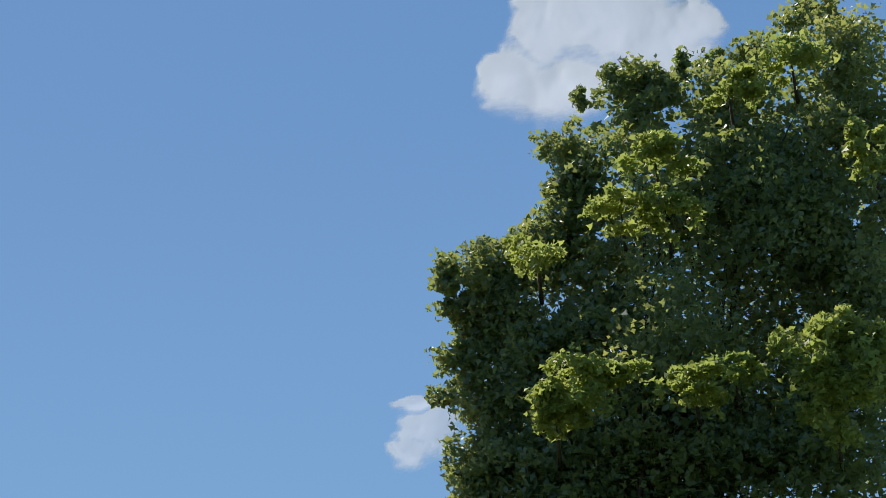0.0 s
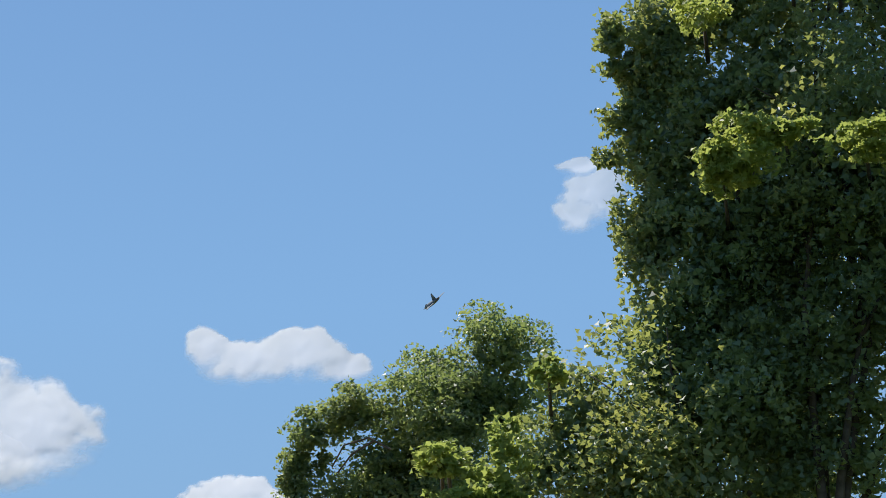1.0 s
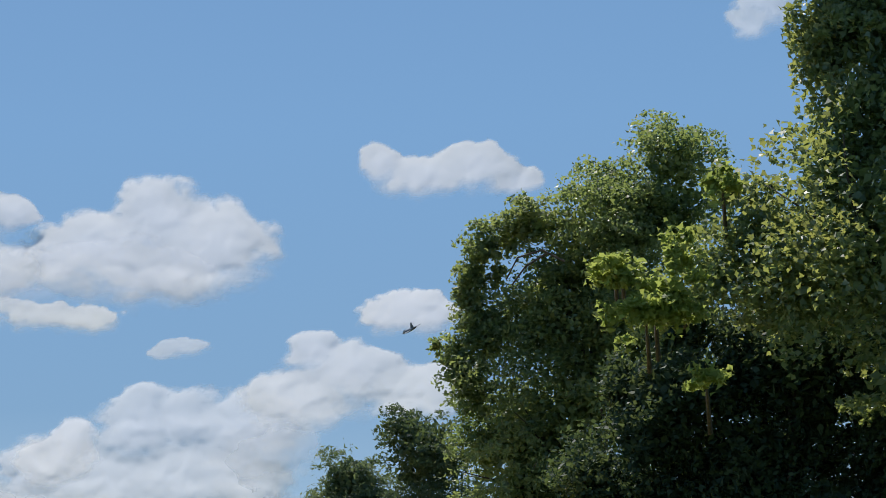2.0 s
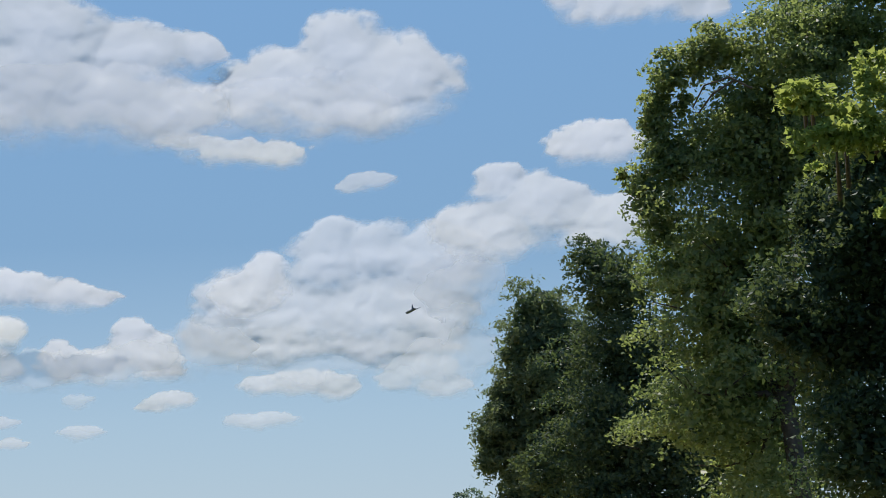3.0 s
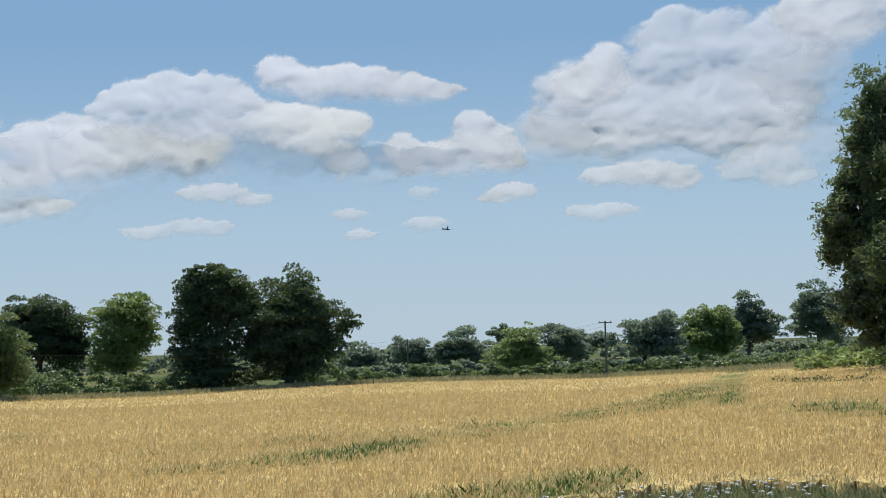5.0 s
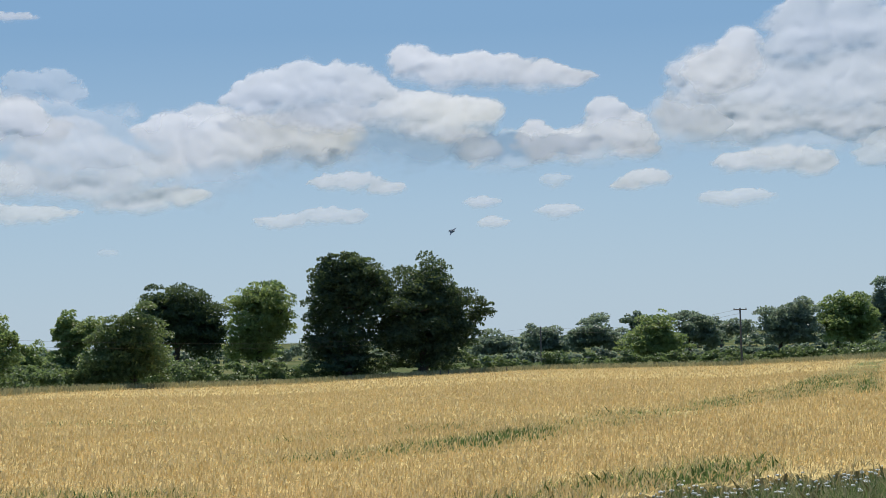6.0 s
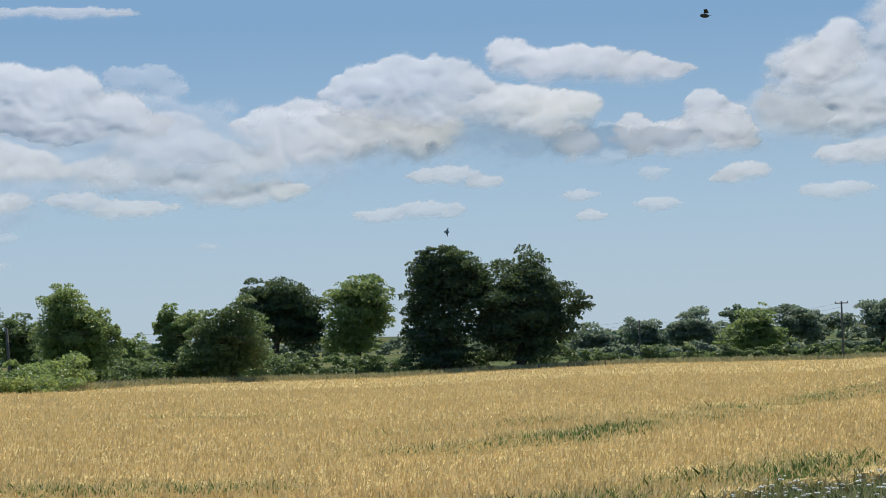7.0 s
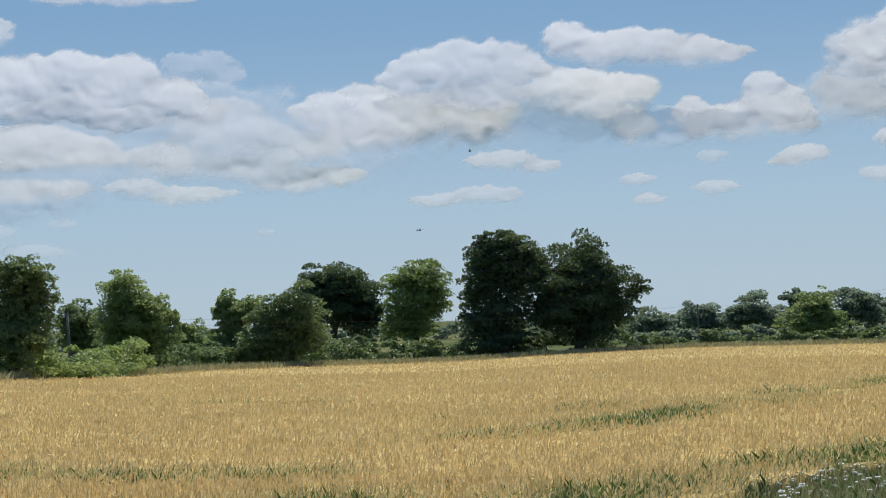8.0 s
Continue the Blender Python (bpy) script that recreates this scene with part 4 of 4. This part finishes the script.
def cloud(label, blobs, seed, veil=1.0, rough=0.5, behind=0.0):
    """A cumulus: rounded masses (azimuth, elevation, half widths in degrees) merged into one billowing body, frayed below; the lower in the sky, the farther."""
    step = 0.075
    b = np.array(blobs)
    az = np.arange((b[:, 0] - b[:, 2] * 1.7).min() - 0.3, (b[:, 0] + b[:, 2] * 1.7).max() + 0.3, step)
    el = np.arange((b[:, 1] - b[:, 3] * 1.8).min() - 0.3, (b[:, 1] + b[:, 3] * 1.7).max() + 0.3, step)
    A, E = np.meshgrid(az, el)
    size = float(np.clip(np.median(b[:, 3]), 0.2, 0.8)) / 0.6
    wx = soft_noise(A * 1.1 / size, E * 1.5 / size, seed * 3.1) - 0.5
    wy = soft_noise(A * 1.1 / size, E * 1.5 / size, seed * 3.1 + 17) - 0.5
    U, V = A + 0.55 * size * wx, E + 0.4 * size * wy
    body, swell = np.full(A.shape, -3.0), np.zeros(A.shape)
    for x, y, rx, ry in blobs:
        d = np.hypot((U - x) / rx, (V - y) / np.where(V < y, ry * 0.95, ry * 1.05))
        body = np.logaddexp(body * 5, (1.12 - d) * 5) / 5
        soft = np.hypot((U - x) / (rx * 1.1), (V - y) / np.where(V < y, ry * 1.7, ry * 1.05))
        hump = np.sqrt(np.clip(1.5 - soft * soft, 0, None)) * 1.0 * min(rx, ry)
        swell = np.logaddexp(swell / 0.05, hump / 0.05) * 0.05
    rag = soft_noise(U * 2.0 / size, V * 2.6 / size, seed * 7.3, 5, 0.55) - 0.5
    large = domes(U * 1.15 / size + 0.5 * wx, V * 1.5 / size, seed)
    middle = domes(U * 2.7 / size + wx, V * 3.3 / size, seed + 5)
    small = domes(U * 6.0 / size + wx, V * 7.0 / size, seed + 9)
    thick = np.minimum(body, 1.1) + rough * rag + 0.2 * (large - 0.75) + 0.16 * (middle - 0.75) + 0.1 * (small - 0.75)
    lower = 1 / (1 + np.exp(-2.2 * np.gradient(body, step, axis=0)))
    cover = np.clip((thick + 0.1) / (0.24 + 1.0 * lower ** 1.5), -0.4, 1.0)
    bulge = swell + size * (0.3 * large + 0.07 * middle + 0.012 * small + 0.15 * rag)
    core = np.clip(1.25 * np.minimum(body, 1.0) + 0.5 * rag - 0.05, 0, 1)
    heart = float((b[:, 1] * b[:, 2]).sum() / b[:, 2].sum())
    far = max(5000 - 115 * heart, 2000.0) + behind
    lean = 1.35 - 0.009 * heart
    lean /= math.cos(radians(heart)) ** 2 * (1 - lean * math.tan(radians(heart)))
    D = far * (1 - np.radians(bulge) + lean * np.radians(E - heart))
    verts = np.stack([D * np.sin(np.radians(A)), D * np.cos(np.radians(A)), EYE + D * np.tan(np.radians(E))], -1).reshape(-1, 3)
    n = len(az)
    solid = cover > -0.35
    whole = solid[:-1, :-1] | solid[1:, :-1] | solid[:-1, 1:] | solid[1:, 1:]
    i, j = np.nonzero(whole)
    quads = np.stack([i * n + j, i * n + j + 1, (i + 1) * n + j + 1, (i + 1) * n + j], -1)
    used, quads = np.unique(quads, return_inverse=True)
    quads = quads.reshape(-1, 4)
    me = mesh_of("cloud", verts[used].tolist(), quads.tolist(), CLOUD, True)
    for name, values in (("cover", cover), ("core", core), ("veil", np.full(cover.shape, veil))):
        me.attributes.new(name, "FLOAT", "POINT").data.foreach_set("value", values.ravel()[used].astype(np.float32))
    return tagged(new("cloud", me), label, "cloud", "summer clouds")


cloud("white cumulus cloud behind the maple crown", [(31.92, 32.02, 1.02, 1.19), (34.3, 31.95, 2.04, 1.53), (30.56, 30.62, 1.02, 1.02), (36.14, 31.05, 1.53, 1.02), (32.47, 30.11, 1.53, 0.85), (37.38, 31.39, 0.85, 0.68)], 1)
cloud("thin torn white cloud beside the maple", [(26.61, 21.29, 0.77, 0.24), (26.99, 20.34, 0.85, 0.85), (26.23, 19.71, 0.6, 0.43)], 2, 0.7)
cloud("small flat white cloud in the blue", [(14.55, 16.29, 0.68, 0.51), (15.78, 15.83, 1.28, 0.6), (17.55, 16.03, 1.11, 0.65), (18.77, 15.56, 0.77, 0.37)], 3, rough=0.5)
cloud("big white cumulus with a grey base", [(7.67, 14.73, 1.36, 1.02), (5.72, 13.77, 1.87, 1.02), (9.2, 13.84, 1.87, 1.19), (7.43, 13.05, 2.21, 0.85), (4.32, 13.29, 1.02, 0.6)], 4)
cloud("broad white cumulus bank with a grey base", [(-1.77, 15.13, 1.87, 1.53), (1.1, 14.66, 1.53, 0.94), (3.15, 14.82, 0.77, 0.51), (-0.28, 13.49, 2.72, 1.02), (2.09, 12.98, 1.87, 0.94), (-2.45, 13.48, 2.04, 1.19)], 5)
cloud("loose white cloud scraps under the cumulus bank", [(3.94, 11.87, 1.1, 0.4), (5.4, 11.75, 1.0, 0.42), (2.7, 12.2, 0.8, 0.3)], 32, 0.85, 0.7)
cloud("small white cloud wisp", [(8.31, 10.91, 0.68, 0.27), (7.7, 10.76, 0.43, 0.17)], 6, 0.65, rough=0.5)
cloud("small white cumulus cloud beside the oak crown", [(15.19, 11.7, 1.19, 0.65), (14.49, 11.57, 0.68, 0.48), (16.05, 11.65, 0.68, 0.48)], 7, rough=0.5)
cloud("low faint cloud wisps near the horizon", [(-20.84, 2.3, 0.94, 0.24), (-20.01, 3.12, 0.43, 0.17), (-14.02, 2.76, 0.31, 0.12), (-22.45, 2.84, 1.02, 0.34)], 18, 0.3, rough=0.5)
cloud("pale flat cloud high over the field", [(-18.36, 9.71, 2.21, 0.17), (-21.83, 8.76, 0.51, 0.43)], 19, 0.8)
cloud("long white cloud rising behind the pale cumulus", [(12.2, 10.69, 0.85, 0.54), (13.52, 9.99, 1.36, 0.77), (15.34, 9.3, 1.62, 0.75), (16.34, 9.33, 1.02, 0.6), (11.97, 9.22, 1.7, 0.8)], 8, 0.9)
cloud("large pale cumulus with a shaded middle", [(10.24, 8.29, 1.7, 0.95), (8.37, 8.61, 1.1, 0.9), (6.91, 8.58, 1.2, 1.0), (3.96, 7.3, 1.1, 0.9), (5.92, 6.91, 1.87, 1.02), (8.14, 7.01, 1.87, 1.02), (9.85, 7.12, 1.45, 0.94), (3.5, 6.21, 1.1, 0.55), (5.38, 5.99, 1.62, 0.6), (8.11, 5.91, 1.28, 0.48), (9.81, 5.93, 1.28, 0.54), (10.35, 6.76, 0.85, 0.9)], 9, 0.82)
cloud("bright white cloud tower before the pale cumulus", [(4.92, 7.87, 0.85, 0.85), (4.3, 7.5, 0.8, 0.6)], 29, 0.9, behind=-170)
cloud("white heaped cloud with a pale base", [(-4.75, 8.1, 0.75, 0.58), (-3.82, 7.86, 0.95, 0.5), (-2.46, 7.92, 1.1, 0.48), (-0.96, 7.63, 1.2, 0.38), (0.05, 7.58, 0.7, 0.2)], 10)
cloud("broad white cloud bank with a grey base", [(-7.41, 7.61, 1.3, 0.66), (-8.78, 7.4, 1.05, 0.6), (-9.64, 7.09, 0.8, 0.52), (-6.39, 7.32, 0.95, 0.56), (-4.88, 6.76, 1.3, 0.52), (-3.35, 6.61, 1.2, 0.5), (-7.2, 6.7, 1.7, 0.55), (-4.05, 6.22, 1.3, 0.45)], 20, 0.9)
cloud("ragged white tail of the cloud bank", [(-2.8, 5.45, 0.6, 0.42), (-3.3, 5.9, 0.7, 0.3)], 33, 0.8, 0.7)
cloud("white cumulus heap with a shaded underside", [(-11.03, 6.37, 1.05, 0.62), (-12.23, 6.23, 0.9, 0.52), (-9.68, 5.99, 1.5, 0.75), (-7.8, 5.85, 1.4, 0.7), (-11.05, 5.61, 1.5, 0.58)], 21, 0.95)
cloud("white peaked cumulus cloud in the blue", [(1.0, 6.33, 0.55, 0.62), (1.48, 5.8, 1.0, 0.6), (0.14, 5.62, 0.95, 0.48), (-1.27, 5.85, 0.48, 0.42), (-0.87, 5.5, 0.7, 0.36), (1.79, 5.37, 0.8, 0.3)], 11, 0.95)
cloud("thin grey-white cloud bank low over the trees", [(-14.62, 5.53, 1.3, 0.6), (-15.79, 5.72, 0.9, 0.5), (-13.11, 5.15, 1.4, 0.5), (-11.77, 4.31, 0.8, 0.3), (-13.13, 4.22, 1.3, 0.3), (-14.3, 4.68, 1.6, 0.45), (-16.82, 4.9, 1.2, 0.5), (-15.2, 6.3, 1.2, 0.4)], 12, 0.72)
cloud("low flat cloud bar over the trees", [(-16.34, 3.88, 1.3, 0.26), (-17.84, 4.16, 0.85, 0.26)], 22, 0.65)
cloud("bright white cumulus with a flat grey base", [(-19.58, 7.52, 0.95, 0.65), (-20.73, 7.2, 1.1, 0.65), (-17.92, 7.34, 0.95, 0.6), (-18.6, 6.93, 1.5, 0.65), (-16.77, 6.66, 1.0, 0.52), (-15.86, 6.39, 0.7, 0.38), (-21.71, 7.12, 0.85, 0.68), (-20.26, 6.45, 1.87, 0.4), (-23.1, 6.9, 1.1, 0.8), (-18.0, 6.2, 1.6, 0.4)], 13)
cloud("white cloud heap under the bright cumulus", [(-20.77, 5.49, 1.2, 0.52), (-19.47, 5.19, 1.1, 0.46), (-22.07, 5.44, 1.02, 0.55), (-18.65, 5.01, 0.7, 0.26), (-21.43, 4.97, 1.36, 0.3)], 23, 0.85)
cloud("low white cloud bank with a soft base", [(-20.15, 4.12, 0.95, 0.3), (-21.45, 4.06, 1.02, 0.36), (-22.58, 4.16, 1.02, 0.38)], 24, 0.75)
cloud("torn cloud veil behind the bright cumulus", [(-15.99, 7.77, 0.95, 0.38), (-15.24, 7.39, 0.71, 0.28), (-16.42, 7.24, 0.68, 0.35)], 25, 0.45, 0.8, behind=250)
cloud("thin flat cloud wisp", [(-6.82, 4.71, 0.9, 0.27), (-5.72, 4.46, 0.6, 0.19), (-7.5, 4.69, 0.37, 0.17)], 14, 0.7)
cloud("thin flat cloud bar over the oaks", [(-7.36, 3.71, 0.9, 0.24), (-8.82, 3.54, 0.85, 0.2), (-6.68, 3.61, 0.37, 0.15)], 26, 0.6)
cloud("small flat cloud low in the sky", [(-2.8, 3.98, 0.54, 0.17), (-2.49, 3.37, 0.43, 0.17)], 15, 0.65)
cloud("small flat cloud low in the sky", [(-0.48, 3.65, 0.62, 0.22)], 27, 0.6)
cloud("faint puff of cloud under the peaked cumulus", [(-0.53, 4.56, 0.41, 0.24)], 28, 0.4)
cloud("small white cloud low in the sky", [(2.17, 4.52, 0.72, 0.28), (1.67, 4.33, 0.55, 0.13)], 16, 0.8)
cloud("low white cloud bar with a pale base", [(6.2, 4.95, 1.25, 0.36), (5.0, 4.86, 0.7, 0.3), (7.05, 4.67, 0.7, 0.24)], 17, 0.8)
cloud("pale soft cloud beside the poplar", [(9.62, 5.18, 1.05, 0.4), (10.28, 4.65, 0.85, 0.34), (8.93, 4.86, 0.68, 0.27)], 30, 0.6)
cloud("low faint cloud bar", [(4.81, 3.85, 1.0, 0.26)], 31, 0.6)
cloud("pale thin cloud veil spread behind the cumulus", [(-19.5, 5.2, 3.0, 1.3), (-15.5, 5.6, 2.6, 1.3), (-11.5, 5.4, 2.4, 1.1), (-8.0, 6.0, 2.6, 0.9), (-4.5, 5.9, 2.2, 0.8), (-21.5, 3.9, 2.0, 0.7)], 41, 0.34, 0.9, behind=-260)
cloud("pale thin cloud veil between the cumulus", [(-2.0, 5.4, 1.5, 0.6), (0.5, 5.6, 1.5, 0.6), (3.6, 6.0, 1.4, 0.9), (7.0, 5.6, 2.4, 0.8), (10.2, 5.6, 1.6, 1.0), (10.8, 7.6, 1.4, 1.0)], 42, 0.34, 0.9, behind=-260)
cloud("pale thin cloud veil under the cumulus bank", [(-0.5, 13.2, 3.4, 1.2), (3.5, 12.8, 2.2, 0.8), (6.8, 13.0, 2.2, 0.9)], 43, 0.28, 0.9, behind=-260)


# ---- the jet ----
def paint_material():
    m, nodes, links, b = material("grey_jet_paint", 0.7)
    b.inputs["Specular IOR Level"].default_value = 0.15
    n = noise_node(nodes, links, 1.2, 4.0)
    links.new(ramp(nodes, links, n, [(0.3, (0.12, 0.145, 0.18)), (0.7, (0.17, 0.195, 0.235))]), b.inputs["Base Color"])
    return m


PAINT = paint_material()
GLASS, _, _, dark_glass = material("dark_canopy", 0.08)
dark_glass.inputs["Base Color"].default_value = (0.02, 0.022, 0.025, 1)
METAL, _, _, burnt = material("burnt_nozzle_metal", 0.35)
burnt.inputs["Base Color"].default_value, burnt.inputs["Metallic"].default_value = (0.12, 0.11, 0.1, 1), 1.0


def plate(outline, thick, mat, name, root, label=""):
    """A wing or fin: a thin tapered slab over an outline of points in space."""
    pts = [Vector(p) for p in outline]
    normal = (pts[1] - pts[0]).cross(pts[2] - pts[0]).normalized()
    mid = sum(pts, Vector()) / len(pts)
    up = [mid.lerp(p, 0.8) + normal * thick / 2 for p in pts]
    low = [mid.lerp(p, 0.8) - normal * thick / 2 for p in pts]
    n = len(pts)
    verts = pts + up + low
    faces = [tuple(range(n, 2 * n)), tuple(reversed(range(2 * n, 3 * n)))]
    for k in range(n):
        j = (k + 1) % n
        faces += [(k, j, n + j, n + k), (j, k, 2 * n + k, 2 * n + j)]
    child(name, mesh_of(name, verts, faces, mat), root, label).matrix_parent_inverse = Matrix()


def build_jet():
    """A fighter jet, nose along +y, 15.7 m long."""
    root = new("fighter_jet")
    v, f = [], []
    ribs = [(8.2, 0.04, 0.04, 0.0), (7.0, 0.35, 0.35, 0.0), (5.2, 0.62, 0.65, 0.05), (3.0, 1.0, 0.8, 0.1), (0.5, 1.45, 0.85, 0.05), (-3.0, 1.5, 0.8, 0.0), (-5.8, 1.25, 0.65, 0.0), (-6.6, 0.9, 0.5, 0.0)]
    sides = 14
    for y, w, h, z in ribs:
        for k in range(sides):
            a = 2 * math.pi * k / sides
            v.append((w * math.copysign(abs(math.cos(a)) ** 0.8, math.cos(a)), y, z + h * math.copysign(abs(math.sin(a)) ** 0.9, math.sin(a))))
    for i in range(len(ribs) - 1):
        for k in range(sides):
            j = (k + 1) % sides
            f.append((i * sides + k, i * sides + j, (i + 1) * sides + j, (i + 1) * sides + k))
    f += [tuple(range(sides)), tuple(reversed(range((len(ribs) - 1) * sides, len(ribs) * sides)))]
    child("fuselage", mesh_of("fuselage", v, f, PAINT, True), root).matrix_parent_inverse = Matrix()
    for m in (-1, 1):
        plate([(m * 1.0, 3.0, -0.1), (m * 5.4, -4.0, -0.1), (m * 5.4, -5.0, -0.1), (m * 1.1, -5.4, -0.1)], 0.28, PAINT, "wing", root)
        plate([(m * 0.5, 5.9, 0.25), (m * 2.1, 4.6, 0.2), (m * 2.1, 4.1, 0.2), (m * 0.6, 4.5, 0.25)], 0.1, PAINT, "foreplane", root)
        q, g = [], []
        tube(q, g, [(m * 0.5, -6.3, 0), (m * 0.5, -7.0, 0), (m * 0.5, -7.4, 0)], [0.5, 0.48, 0.4], 12)
        child("exhaust_nozzle", mesh_of("exhaust_nozzle", q, g, METAL, True), root, "burnt metal exhaust nozzle").matrix_parent_inverse = Matrix()
    plate([(0, -2.6, 0.6), (0, -5.6, 3.2), (0, -6.8, 3.2), (0, -6.6, 0.5)], 0.2, PAINT, "tail_fin", root)
    bm = bmesh.new()
    bmesh.ops.create_uvsphere(bm, u_segments=14, v_segments=10, radius=1.0, matrix=pose(0, 4.3, 0.62) @ Matrix.Diagonal((0.48, 1.5, 0.55, 1)))
    me = bpy.data.meshes.new("canopy")
    bm.to_mesh(me)
    bm.free()
    me.materials.append(GLASS)
    child("canopy", me, root, "dark glass canopy").matrix_parent_inverse = Matrix()
    return tagged(root, "grey delta-winged fighter jet in low fast flight", "jet aircraft")


jet = build_jet()


def build_fly():
    """A small dark fly that crosses close before the eye."""
    root = new("flying_insect")
    bm = bmesh.new()
    bmesh.ops.create_uvsphere(bm, u_segments=10, v_segments=7, radius=1.0, matrix=Matrix.Diagonal((0.0022, 0.005, 0.0022, 1)))
    me = bpy.data.meshes.new("insect_body")
    bm.to_mesh(me)
    bm.free()
    me.materials.append(BARK)
    child("insect_body", me, root).matrix_parent_inverse = Matrix()
    for m in (-1, 1):
        plate([(m * 0.001, 0.001, 0.002), (m * 0.006, 0.0, 0.004), (m * 0.007, -0.004, 0.004), (m * 0.002, -0.005, 0.002)], 0.0003, BARK, "wing", root)
    return tagged(root, "small dark fly crossing before the field", "insect")


fly = build_fly()


def motions():
    """The jet's flight, nose along its way, with the bank of each moment."""
    track = [  # seconds, azimuth, elevation, metres away, bank to the left
        (0, 28.14, 25.15, 507, 48),
        (0.5, 24.79, 21.21, 606, 48),
        (1, 21.55, 17.44, 711, 45),
        (1.5, 18.32, 14.08, 820, 38),
        (3, 9.4, 7.02, 1191, 18),
        (3.5, 6.81, 5.45, 1324, 10),
        (4, 4.5, 4.57, 1465, 4),
        (4.5, 2.19, 3.87, 1606, 0),
        (5, 0.08, 3.5, 1747, 2),
        (6.5, -5.39, 3.12, 2147, 75),
        (7, -6.85, 3.05, 2287, 85),
        (7.5, -8.23, 2.9, 2417, 72),
        (8, -9.42, 2.71, 2537, 12),
    ]
    places = [spot(a, e, far) for _, a, e, far, _ in track]
    rows = []
    for i, (t, _, _, _, bank) in enumerate(track):
        lo, hi = max(i - 1, 0), min(i + 1, len(track) - 1)
        way = (places[hi] - places[lo]).normalized()
        turn = way.to_track_quat("Y", "Z").to_matrix().to_4x4()
        rows.append((t, Matrix.Translation(places[i]) @ turn @ pose(0, 0, 0, 10 if t < 2 else 4) @ pose(0, 0, 0, 0, -bank, 0)))
    walk(jet, rows)
    buzz = [  # seconds, azimuth, elevation, metres away
        (0, -30, 35, 2.2),
        (3.6, 12, 28, 2.2),
        (3.9, 11.21, 11.69, 2.2),
        (4.3, 8.23, 15.88, 2.2),
        (6.7, 6.84, 13.72, 1.9),
        (7, 1.1, 9.21, 1.9),
        (7.3, -3.98, 13.95, 2),
        (7.7, 0.4, 12.47, 3.5),
        (8, -7.81, 5.04, 6),
    ]
    walk(fly, [(t, Matrix.Translation(spot(a, e, far)) @ pose(0, 0, 0, 10, 20, 70)) for t, a, e, far in buzz])


motions()
